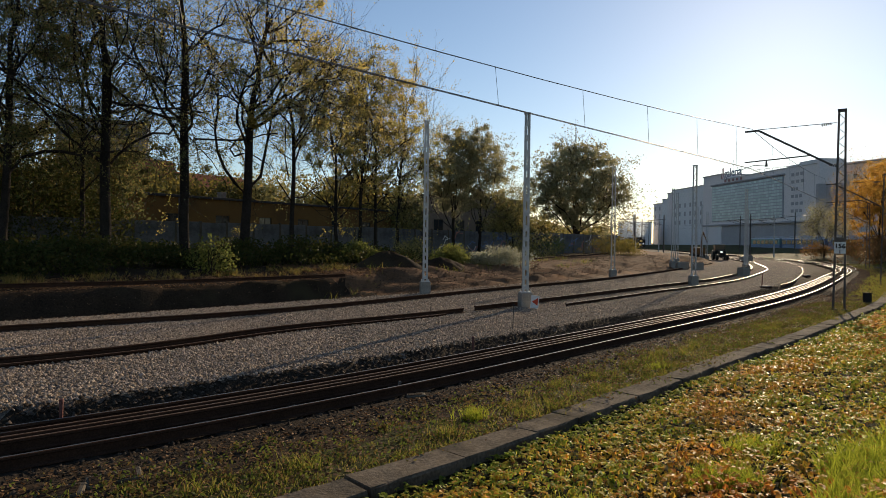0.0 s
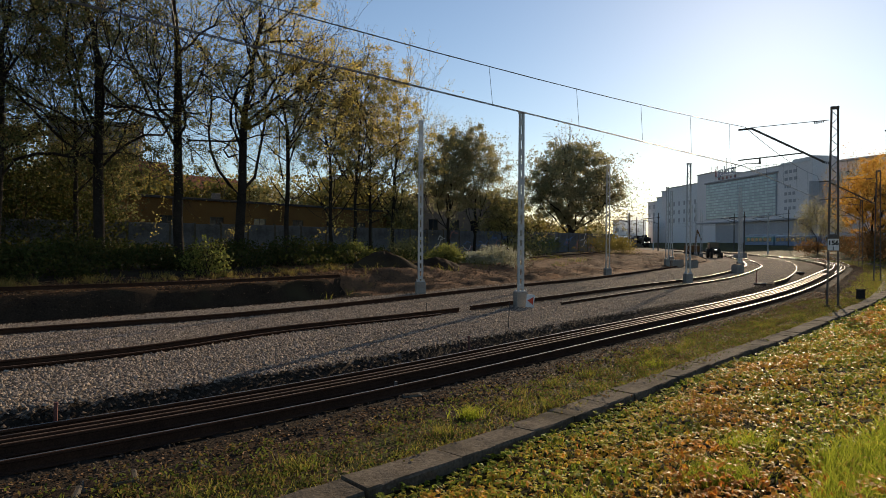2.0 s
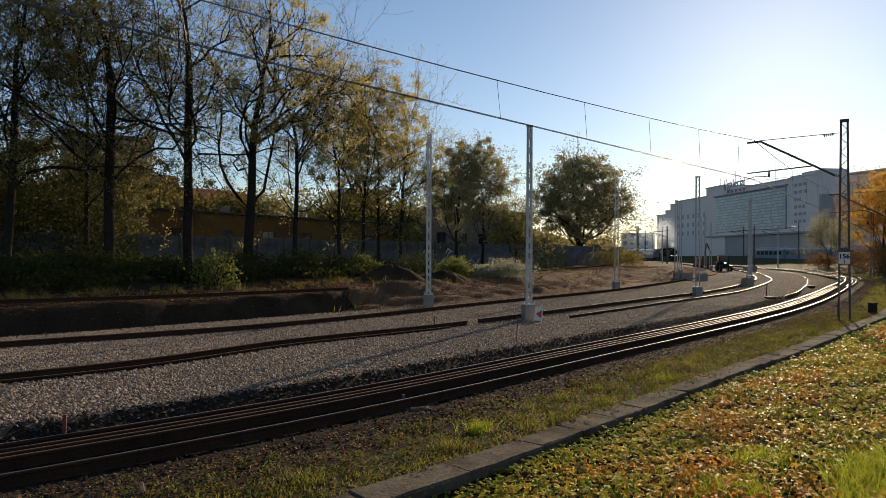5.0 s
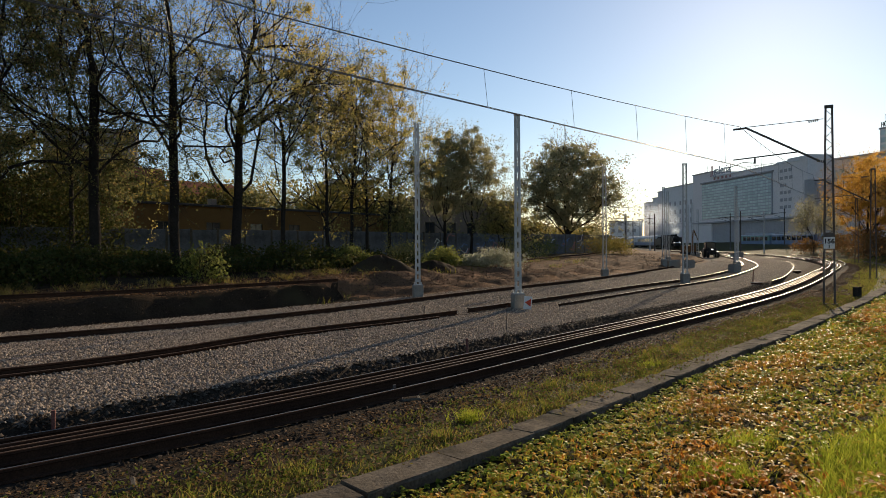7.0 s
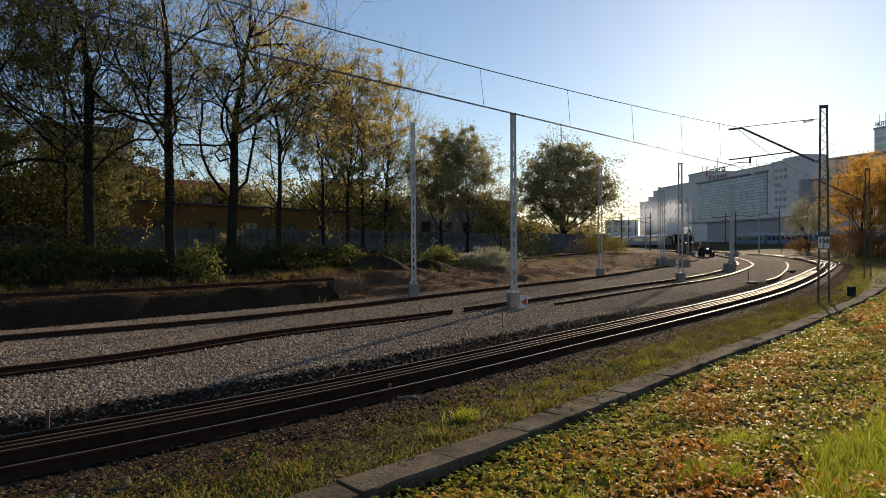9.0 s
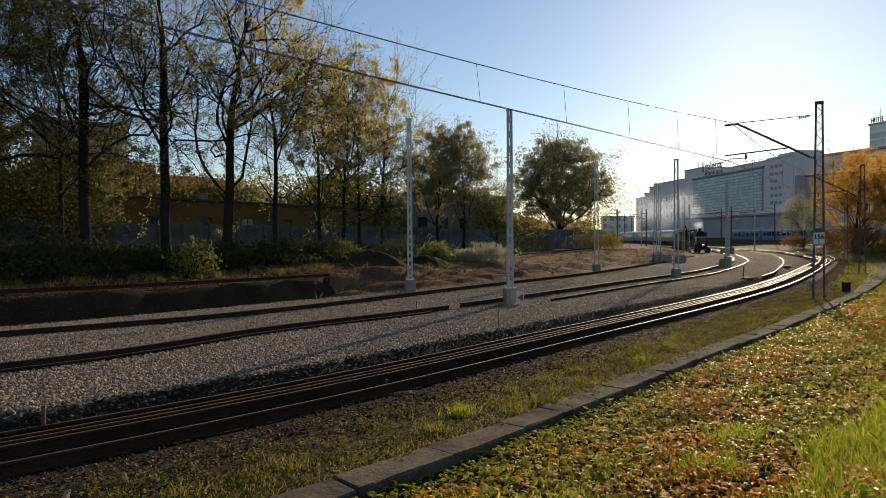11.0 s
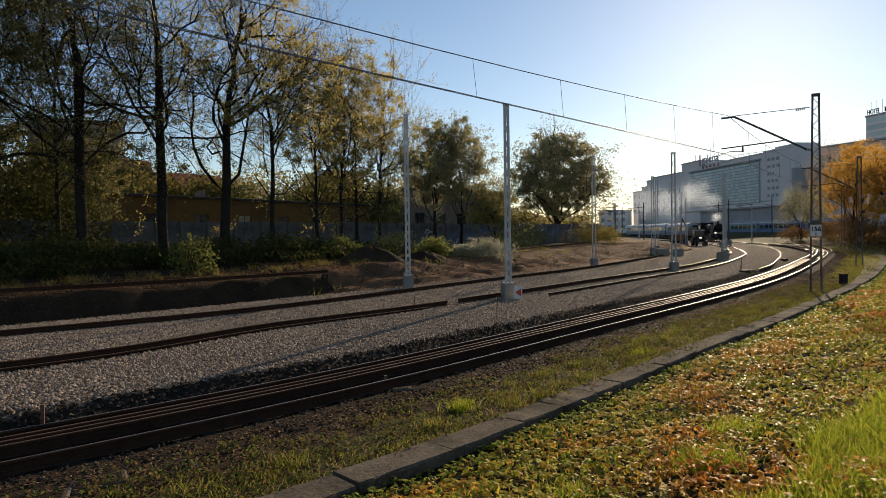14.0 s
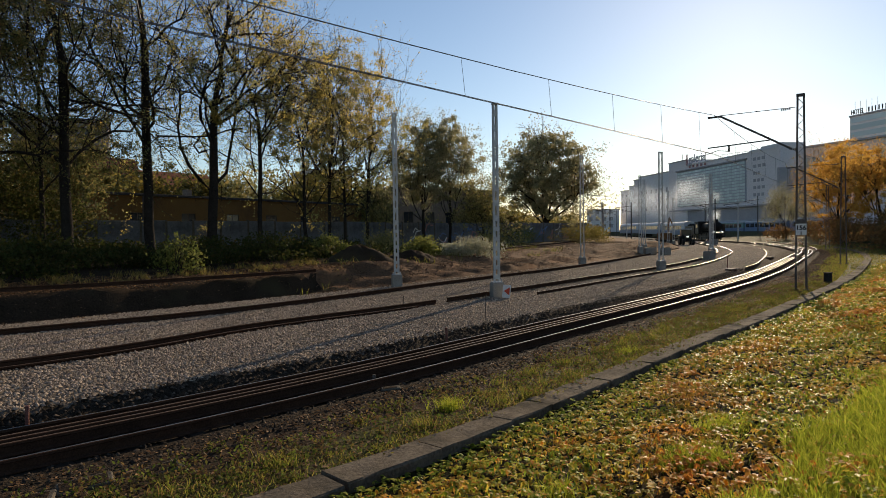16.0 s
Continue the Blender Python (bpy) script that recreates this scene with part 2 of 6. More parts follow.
# ---- ground ----
def graded(parts):
    out = [np.arange(a, b, st) for a, b, st in parts]
    return np.r_[tuple(out)]


def build_ground():
    gx = graded([(-2600, -400, 200), (-400, -120, 40), (-120, -40, 4), (-40, -16, 0.6), (-16, 26, 0.34), (26, 70, 0.8), (70, 130, 5), (130, 400, 30), (400, 2601, 200)])
    gy = graded([(-1500, -300, 200), (-300, -40, 30), (-40, 2, 2.5), (2, 50, 0.34), (50, 110, 0.8), (110, 260, 4), (260, 500, 30), (500, 3001, 200)])
    X, Y = np.meshgrid(gx, gy)
    Z = ground_z(X, Y)
    nx, ny = len(gx), len(gy)
    i = np.arange(ny - 1)[:, None] * nx + np.arange(nx - 1)[None]
    i = i.ravel()
    cx = (X[:-1, :-1] + X[1:, 1:]).ravel() / 2
    cy = (Y[:-1, :-1] + Y[1:, 1:]).ravel() / 2
    s, u = beside(cx, cy)
    edge = 0.5 * wobble(cx, cy, 1.1, 4)
    far_verge = s > 128
    kind = np.where(u < kerb_u(s) - 0.2, np.where((u + edge < -11.5) | far_verge, 1, 5), np.where(u < -1.6, np.where(u + edge < -2.6, 1, 0), np.where(u < 1.75, 3, np.where(u + 0.2 * edge < ballast_u(s), 3, np.where(u < 14.3, 4, np.where(u + 3 * edge < 30, 2, 0))))))
    # trench and bank take the dark soil, standing in for their deep shade
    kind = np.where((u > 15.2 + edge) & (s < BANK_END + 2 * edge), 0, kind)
    faces = np.c_[i, i + 1, i + 1 + nx, i + nx]
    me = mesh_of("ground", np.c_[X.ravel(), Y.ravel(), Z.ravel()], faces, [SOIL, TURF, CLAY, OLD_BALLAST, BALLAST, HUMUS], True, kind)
    tagged(new("ground", me), "uneven railway ground of soil, turf and dug clay", "ground", kind="structure")


build_ground()


# ---- tracks ----
def rail_piece(name, line, z, head, parent, label=""):
    return part(name, sweep(name, line, z, RAIL, [RUST, head], RAIL_FACES), None, parent, label)


def stretch(line, a, b):
    """The part of a plan line between two distances along it."""
    d = np.r_[0, np.cumsum(np.linalg.norm(np.diff(line[:, :2], axis=0), axis=1))]
    return line[(d >= a) & (d <= b)]


def y_range(line, a, b):
    return line[(line[:, 1] >= a) & (line[:, 1] <= b)]


main_track = empty("railway_track", None, label="old railway track with shiny worn rails curving to the station", category="railway track", kind="structure")
for side in (-0.7525, 0.7525):
    rail_piece("rail", offset(MAIN, side), -0.172, POLISHED, main_track)
SPARE = y_range(MAIN, -20, 60)
for side in (0.44, 0.23, 0.02):
    rail_piece("spare_rail", offset(SPARE, side), -0.176, DULL_HEAD, main_track, "spare rail laid inside the track")
for side, a, b in ((0.3, 64, 104), (-0.42, 60, 104)):
    rail_piece("check_rail", offset(y_range(MAIN, a, b), side), -0.176, POLISHED, main_track)

BRANCH = spline([(41.7, 70.4), (49.0, 81.5), (56.2, 96), (60.9, 107), (66, 125), (68.3, 137), (73, 165), (76, 195), (77, 240)], 1.2)
branch_track = empty("railway_track", None, label="second shiny track branching off towards the station", category="railway track", kind="structure")
for side in (-0.7525, 0.7525):
    rail_piece("rail", offset(BRANCH[6:], side), -0.168, POLISHED, branch_track)

FAR_RAIL = spline([(-50, -16), (-22, 4.2), (-9.1, 13.4), (-4.7, 19.1), (0.5, 24.7), (10, 36.8), (19.9, 49.6), (30.8, 68.1), (36, 79), (41, 92), (44.5, 102), (50, 124), (52, 150)], 0.3)
new_track = empty("unfinished_track", None, label="new rails laid on fresh ballast without sleepers", category="railway track", kind="structure")
rail_piece("rail", y_range(FAR_RAIL, -14, 24.8), 0.0, RUST, new_track)
rail_piece("rail", offset(y_range(FAR_RAIL, -14, 24.0), -0.22), -0.1, DULL_HEAD, new_track)
rail_piece("rail", y_range(FAR_RAIL, 25.1, 150), 0.02, POLISHED, new_track)
rail_piece("rail", offset(y_range(FAR_RAIL, 28.6, 150), -1.5), -0.06, POLISHED, new_track)
OUTER = spline([(-55, -12), (-26, 7), (-12.3, 18.2), (-5.9, 24.1), (2, 35.3), (10.9, 47.5), (19.2, 61), (26.1, 73), (32.4, 84), (36.5, 92), (41, 106), (44, 130)], 0.8)
outer_track = empty("unfinished_track", None, label="single new rail laid along the edge of fresh ballast", category="railway track", kind="structure")
rail_piece("rail", OUTER, 0.0, RUST, outer_track)
SIDE_RAIL = spline([(22.3, 44.6), (25.6, 49.4), (31.0, 58.6), (36.8, 69), (44.0, 83.3), (50.3, 98.8), (53.6, 111)], 0.8)
loose = empty("loose_rail", None, label="loose shiny rail lying along the foot of the ballast", category="rail")
rail_piece("rail", SIDE_RAIL, -0.14, DULL_HEAD, loose)
loose = empty("loose_rail", None, label="rusty loose rail lying beside the old track", category="rail")
rail_piece("rail", offset(y_range(MAIN, -6, 17), 1.2), -0.33, RUST, loose)
bank = empty("loose_rail", None, label="rusty rail on the edge of the dug bank", category="rail")
rail_piece("rail", spline([(-40, 10), (-17.9, 26.6), (-12.8, 30.6), (-6.1, 37.9)]), 0.55, RUST, bank)
upper = empty("loose_rail", None, label="pale old rail on top of the clay bank", category="rail")
rail_piece("rail", spline([(5.2, 53.5), (7.3, 58.4), (12.8, 72), (21.9, 91.7), (24.5, 98)]), 1.14, GALVANISED, upper)


# ---- kerb ----
KERB_STONE = rough_surface("weathered_kerb_concrete", (0.07, 0.055, 0.04), (0.22, 0.178, 0.13), 1.6, 0.95, stain=(0.06, 0.05, 0.035), fine=22, depth=0.02, strength=0.8, spec=0.03)


def build_kerb():
    kerb = empty("concrete_kerb", None, label="cracked concrete kerb blocks between turf and creeper", category="kerb", kind="structure")
    line = MAIN[(MAIN_S > 40) & (MAIN_S < 175)]
    s = MAIN_S[(MAIN_S > 40) & (MAIN_S < 175)]
    rng = random.Random(4)
    at = s[0]
    while at < s[-1] - 1:
        size = rng.choice((0.9, 1.0, 1.4))
        gap = rng.uniform(0.008, 0.022)
        seg = np.linspace(at + gap, at + size - gap, 7)
        mid = np.c_[np.interp(seg, s, line[:, 0]), np.interp(seg, s, line[:, 1])]
        low = rng.uniform(-0.012, 0.012)
        tilt = rng.uniform(-0.01, 0.01)
        prof = [(-0.25, -0.45), (-0.25, -0.01 + tilt), (-0.235, 0.015 + tilt), (0.23, 0.015 - tilt), (0.25, -0.01 - tilt), (0.25, -0.45)]
        me = sweep("kerb_block", offset(mid, float(kerb_u(at)) + rng.uniform(-0.015, 0.015)), low, prof, KERB_STONE)
        for v in me.vertices:
            v.co += Vector((rng.uniform(-0.009, 0.009), rng.uniform(-0.009, 0.009), rng.uniform(-0.011, 0.006)))
        part("kerb_block", me, None, kerb)
        at += size


build_kerb()


# ---- masts ----
def lattice_mast(x, y, top, turn, label, group, foot=True, base=0.0, wide=0.27, laced=False, steel=None):
    """Two channel legs joined by battens, on a concrete foot."""
    z0 = float(ground_z([x], [y])[0]) + base
    mast = empty("lattice_mast", pose(x, y, z0, 0, 0, turn - 28), label=label, category="railway mast", group=group)
    steel = steel or GALVANISED
    h = top - z0
    low = 0.0
    if foot:
        low = 0.62
        part("foundation", boxed((-0.25, -0.25, -0.4), (0.25, 0.25, low), 0.03), FRESH_CONCRETE, mast, "pale concrete foundation block")
        part("base_plate", boxed((-0.2, -0.2, low), (0.2, 0.2, low + 0.03)), steel, mast)
        for sx in (-0.16, 0.16):
            for sy in (-0.16, 0.16):
                part("bolt", rod(bmesh.new(), (sx, sy, low), (sx, sy, low + 0.13), 0.02), steel, mast)
        low += 0.03
    tip = wide * 0.8
    leg = 0.05 if laced else 0.085
    for sx in (-1, 1):
        bm = bmesh.new()
        rows_ = []
        for zz, full in ((low, wide), (h, tip)):
            xo = sx * full / 2
            rows_.append([bm.verts.new((xo - sx * px, py, zz)) for px, py in ((0, -0.06), (leg, -0.06), (leg, -0.048), (0.012, -0.048), (0.012, 0.048), (leg, 0.048), (leg, 0.06), (0, 0.06))])
        for i in range(8):
            bm.faces.new((rows_[0][i], rows_[0][(i + 1) % 8], rows_[1][(i + 1) % 8], rows_[1][i]))
        bm.faces.new(rows_[0][::-1])
        bm.faces.new(rows_[1])
        bmesh.ops.recalc_face_normals(bm, faces=bm.faces)
        part("leg", bm, steel, mast)
    at, k = low + 0.1, 0
    while at < h - 0.3:
        pitch = 0.62 if not laced and at > low + 2.2 else 0.4
        wa, wb = (wide + (tip - wide) * (z - low) / (h - low) for z in (at, at + pitch))
        bm = bmesh.new()
        if laced:
            sgn = 1 if k % 2 else -1
            rod(bm, (sgn * (wa / 2 - 0.03), -0.05, at), (-sgn * (wb / 2 - 0.03), -0.05, at + pitch), 0.017, 4)
            part("lacing", bm, steel, mast)
        else:
            box(bm, (-wa / 2 + 0.05, -0.068, at), (wa / 2 - 0.05, 0.068, at + 0.4 * pitch))
            part("batten", bm, steel, mast)
        at += pitch
        k += 1
    half = wide / 2 * 0.74
    part("head_plate", boxed((-half - 0.02, -0.09, h - 0.05), (half + 0.02, 0.09, h + 0.02)), steel, mast)
    return mast


NEW_MAST = "new galvanised lattice mast on a concrete foundation, without wires"
for x, y, top, turn in ((-1.3, 33.6, 8.8, 40), (3.1, 27.2, 8.0, 40), (12.8, 52.0, 8.7, 35), (16.1, 43.7, 7.9, 35), (32.3, 72.4, 8.8, 30), (23.7, 70.5, 8.6, 32),
                       (26.2, 76.5, 8.6, 30), (31, 69.2, 6.4, 30), (37.5, 84, 7.4, 28), (39.5, 104, 8.9, 25), (41.5, 107, 8.0, 25), (44, 118, 9.4, 25)):
    lattice_mast(x, y, top, turn, NEW_MAST, "new masts on the ballast", laced=y > 36, wide=0.27 if y < 36 else 0.34)


# ---- overhead line ----
def old_mast(x, y, top, turn, plate=False):
    """Dark two-legged lattice mast with a cantilever that carries the wires over the track."""
    z0 = float(ground_z([x], [y])[0])
    h = top - z0
    mast = empty("catenary_mast", pose(x, y, z0, 0, 0, turn), label="old dark steel lattice mast with a cantilever over the track", category="railway mast", group="old masts beside the track")
    wide, tip = 0.42, 0.24
    for sx in (-1, 1):
        part("footing", boxed((sx * wide / 2 - 0.12, -0.12, -0.3), (sx * wide / 2 + 0.12, 0.12, 0.1), 0.02), CONCRETE, mast)
        bm = bmesh.new()
        rod(bm, (sx * wide / 2, 0, 0), (sx * tip / 2, 0, h), 0.042, 4)
        part("leg", bm, OLD_STEEL, mast)
    count = 22
    for i in range(count):
        za, zb = h * (0.2 + 0.78 * i / count), h * (0.2 + 0.78 * (i + 1) / count)
        wa, wb = wide + (tip - wide) * za / h, wide + (tip - wide) * zb / h
        sgn = 1 if i % 2 else -1
        part("lacing", rod(bmesh.new(), (sgn * wa / 2, 0, za), (-sgn * wb / 2, 0, zb), 0.014, 4), OLD_STEEL, mast)
    part("head_plate", boxed((-tip / 2 - 0.05, -0.06, h - 0.13), (tip / 2 + 0.05, 0.06, h), 0.01), OLD_STEEL, mast)
    # cantilever reaches along -x
    hi, lo = h - 2.45, h - 0.55
    bm = bmesh.new()
    rod(bm, (-0.35, 0, hi + 0.06), (-3.25, 0, lo - 0.14), 0.045)
    rod(bm, (-3.25, 0, lo - 0.14), (-3.8, 0, lo - 0.16), 0.045)
    part("boom", bm, OLD_STEEL, mast)
    bm = bmesh.new()
    for i in range(5):
        rod(bm, (-0.12 - i * 0.07, 0, hi + i * 0.02), (-0.16 - i * 0.07, 0, hi + 0.012 + i * 0.02), 0.06, 8)
    part("insulator", bm, CABLE, mast, "ribbed dark insulator", True)
    part("stay_wire", rod(bmesh.new(), (-0.2, 0, lo - 0.02), (-3.3, 0, lo - 0.1), 0.015, 4), CABLE, mast)
    bm = bmesh.new()
    for i in range(5):
        rod(bm, (-0.4 - i * 0.08, 0, lo - 0.05 - i * 0.01), (-0.45 - i * 0.08, 0, lo - 0.057 - i * 0.01), 0.055, 8)
    part("insulator", bm, CABLE, mast, "ribbed dark insulator", True)
    part("register_tube", rod(bmesh.new(), (-1.2, 0, hi + 0.52), (-3.8, 0, hi + 0.34), 0.028), OLD_STEEL, mast)
    bm = bmesh.new()
    rod(bm, (-2.9, 0, hi + 0.4), (-2.9, 0, hi + 0.12), 0.035, 6, 0.06)
    rod(bm, (-2.9, 0, hi + 0.14), (-3.4, 0, hi + 0.2), 0.018)
    rod(bm, (-3.4, 0, hi + 0.2), (-4.05, 0, hi - 0.02), 0.015)
    part("steady_arm", bm, OLD_STEEL, mast)
    if plate:
        plate_ob = part("sign_plate", boxed((-0.21, -0.16, 2.47), (0.21, -0.14, 2.97)), WHITE_PAINT, mast, "white plate with black figures")
        part("cap", boxed((-0.22, -0.17, 2.98), (0.22, 0.02, 3.16), 0.02), OLD_STEEL, mast)
        for text, zz, size in (("156", 2.7, 0.27), ("1", 2.5, 0.18)):
            cu = bpy.data.curves.new("figures", "FONT")
            cu.body, cu.size, cu.align_x, cu.extrude = text, size, "CENTER", 0.002
            cu.offset = 0.01
            ob = new("figures", cu)
            ob.matrix_world = pose(0, -0.165, zz, 90, 0, 0)
            me = bpy.data.meshes.new_from_object(ob.evaluated_get(bpy.context.evaluated_depsgraph_get()))
            bpy.data.objects.remove(ob)
            me.transform(pose(0, -0.165, zz, 90, 0, 0))
            me.materials.clear()
            me.materials.append(BLACK_PAINT)
            fig = part("figures", me, None, plate_ob)
    return mast


WHITE_PAINT = rough_surface("white_paint", (0.6, 0.59, 0.56), (0.8, 0.79, 0.77), 2.0, 0.6, fine=30, depth=0.002, strength=0.1)
BLACK_PAINT = rough_surface("black_paint", (0.012, 0.012, 0.012), (0.03, 0.03, 0.03), 2.0, 0.5, fine=30, depth=0.002, strength=0.1)
old_mast(16.7, 28.4, 8.55, -30, True)
old_mast(32.1, 49.0, 8.1, -28)
old_mast(52.6, 83.5, 8.2, -22)

SUPPORTS = [(-33.0, -20.0), (13.4, 29.6), (28.6, 50.8), (49.5, 84.6), (60.6, 120), (62.8, 150), (60.5, 200)]


def wire_line(a, b, za, zb, sag, n=18):
    t = np.linspace(0, 1, n)
    p = np.c_[a[0] + (b[0] - a[0]) * t, a[1] + (b[1] - a[1]) * t, za + (zb - za) * t - 4 * sag * t * (1 - t)]
    return p


def tube(points, r, sides=5):
    """One continuous bent rod."""
    points = np.asarray(points, dtype=float)
    d = np.gradient(points, axis=0)
    verts, faces = [], []
    for p, t in zip(points, d):
        t = Vector(t).normalized()
        u = t.cross(Vector((0, 0, 1))).normalized()
        v = t.cross(u)
        for k in range(sides):
            a = 2 * math.pi * k / sides
            verts.append(Vector(p) + u * (math.cos(a) * r) + v * (math.sin(a) * r))
    for i in range(len(points) - 1):
        for k in range(sides):
            a, b = i * sides + k, i * sides + (k + 1) % sides
            faces.append((a, b, b + sides, a + sides))
    return mesh_of("wire", verts, faces, CABLE, True)


def build_wires():
    line = empty("overhead_line", None, label="thin dark messenger and contact wires with droppers over the track", category="overhead line")
    for k, (a, b) in enumerate(zip(SUPPORTS[:-1], SUPPORTS[1:])):
        ra, rb = float(rise(a[1])), float(rise(b[1]))
        span = math.dist(a, b)
        sag = 1.08 * (span / 68) ** 2 if k == 0 else 0.0004 * span * span
        top = wire_line(a, b, 7.85 + ra, 7.85 + rb, sag)
        part("messenger_wire", tube(top, 0.013), CABLE, line)
        for side in (-0.045, 0.045):
            q = wire_line((a[0] + side, a[1]), (b[0] + side, b[1]), 6.08 + ra, 6.08 + rb, 0.0, 3)
            part("contact_wire", tube(q, 0.0105), CABLE, line)
        n = max(2, int(span / 4.6))
        for i in range(1, n):
            t = i / n if k else 0.974 - 0.0595 * (i - 1)
            x, y = a[0] + (b[0] - a[0]) * t, a[1] + (b[1] - a[1]) * t
            zt = 7.85 + ra + (rb - ra) * t - 4 * sag * t * (1 - t)
            part("dropper", rod(bmesh.new(), (x, y, 6.08 + ra + (rb - ra) * t), (x - 0.1, y - 0.1, zt), 0.007, 4), CABLE, line)
    return line


build_wires()


# ---- plants ----
LEAF_GREEN = leaf_material("olive_leaves", [(0.16, 0.16, 0.06), (0.26, 0.24, 0.085), (0.38, 0.32, 0.11), (0.46, 0.33, 0.12)], glow=0.6)
LEAF_MIXED = leaf_material("turning_leaves", [(0.26, 0.23, 0.07), (0.44, 0.37, 0.1), (0.62, 0.49, 0.13), (0.48, 0.33, 0.11)], glow=0.74)
LEAF_DARK = leaf_material("dark_leaves", [(0.08, 0.09, 0.035), (0.12, 0.13, 0.045), (0.17, 0.16, 0.055), (0.24, 0.17, 0.07)], glow=0.5)
# oak tones are raised so that distance haze sits in the leaf colour
LEAF_OAK = leaf_material("hazed_oak_leaves", [(0.23, 0.22, 0.12), (0.34, 0.32, 0.17), (0.44, 0.4, 0.21), (0.42, 0.33, 0.18)], glow=0.58)
LEAF_ORANGE = leaf_material("orange_leaves", [(0.42, 0.2, 0.04), (0.62, 0.34, 0.06), (0.7, 0.46, 0.1), (0.46, 0.2, 0.05)], glow=0.75)
# tones darkened so the leaf colour itself carries the trees' shade
LEAF_HEDGE = leaf_material("hedge_leaves_with_tree_shade", [(0.03, 0.038, 0.011), (0.045, 0.055, 0.014), (0.065, 0.07, 0.018), (0.09, 0.065, 0.022)], glow=0.4)
LEAF_GARDEN = leaf_material("garden_leaves", [(0.1, 0.1, 0.03), (0.17, 0.14, 0.04), (0.28, 0.2, 0.045), (0.12, 0.12, 0.035)], glow=0.55)
LEAF_RED = leaf_material("russet_leaves", [(0.1, 0.07, 0.03), (0.17, 0.09, 0.035), (0.24, 0.12, 0.045), (0.15, 0.12, 0.04)], glow=0.55)
LEAF_BUSH = leaf_material("fresh_bush_leaves", [(0.09, 0.11, 0.03), (0.16, 0.18, 0.045), (0.26, 0.25, 0.07)], glow=0.55)
STRAW = leaf_material("pale_plumes", [(0.3, 0.3, 0.2), (0.48, 0.46, 0.36), (0.22, 0.24, 0.12)], glow=0.5)


def leaf_quads(rng, centres, size, aspect=0.6, upright=0.0):
    """Kite-shaped leaves, folded along the middle, turned at random."""
    n = len(centres)
    a = rng.normal(size=(n, 3))
    a[:, 2] -= 0.3
    a /= np.linalg.norm(a, axis=1)[:, None]
    b = np.cross(a, rng.normal(size=(n, 3)))
    b /= np.linalg.norm(b, axis=1)[:, None] + 1e-9
    c = np.cross(a, b)
    s = (size * rng.uniform(0.6, 1.3, n))[:, None]
    p = np.asarray(centres)
    return np.stack([p - a * s * 0.5, p + b * s * aspect * 0.5 + c * s * 0.1 - a * s * 0.08, p + a * s * 0.5, p - b * s * aspect * 0.5 + c * s * 0.1 - a * s * 0.08], 1)


class Wood:
    """Collects tapered limbs and the places where leaves grow."""
    @classmethod
    def grown(cls, seed):
        w = cls()
        w.rng = np.random.default_rng(seed)
        w.verts, w.faces, w.twigs = [], [], []
        return w

    def tube(self, pts, r0, r1, sides):
        pts = np.array(pts)
        k = len(pts)
        base = len(self.verts)
        d = np.gradient(pts, axis=0)
        ring = np.linspace(0, 2 * np.pi, sides, endpoint=False)
        for i in range(k):
            t = Vector(d[i]).normalized()
            u = t.orthogonal().normalized()
            v = t.cross(u)
            r = r0 + (r1 - r0) * i / (k - 1)
            for a in ring:
                self.verts.append(tuple(Vector(pts[i]) + u * (math.cos(a) * r) + v * (math.sin(a) * r)))
        for i in range(k - 1):
            for j in range(sides):
                a, b = base + i * sides + j, base + i * sides + (j + 1) % sides
                self.faces.append((a, b, b + sides, a + sides))

    def limb(self, p, d, length, r, level, last, up=0.15, wild=0.22, kids=5):
        rng = self.rng
        n = 6 if level == 0 else 4 if level < last else 2
        pts, dirs = [np.array(p)], [np.array(d)]
        for _ in range(n):
            d = d + rng.normal(size=3) * wild * (0.85 if level == 0 else 1) + np.array([0, 0, up])
            d = d / np.linalg.norm(d)
            pts.append(pts[-1] + d * length / n)
            dirs.append(d)
        r = max(r, 0.012 if level == last else 0.018)
        self.tube(pts, r, r * (0.55 if level == 0 else 0.4), 7 if level == 0 else 4 if level == 1 else 3)
        if level >= last - 1:
            self.twigs.append(np.array(pts))
        if level == last:
            return
        for i in range(kids):
            f = rng.uniform(0.35, 1.0) if level else rng.uniform(0.5, 1.0)
            k = min(n - 1, int(f * n))
            q = pts[k] + (pts[k + 1] - pts[k]) * (f * n - k)
            side = rng.normal(size=3)
            side -= side.dot(dirs[k]) * dirs[k]
            side /= np.linalg.norm(side)
            lean = rng.uniform(0.4, 0.9)
            e = dirs[k] * (1 - lean * 0.45) + side * lean
            e /= np.linalg.norm(e)
            self.limb(q, e, length * rng.uniform(0.5, 0.75), r * rng.uniform(0.35, 0.5), level + 1, last, up, wild, max(3, kids - 1))


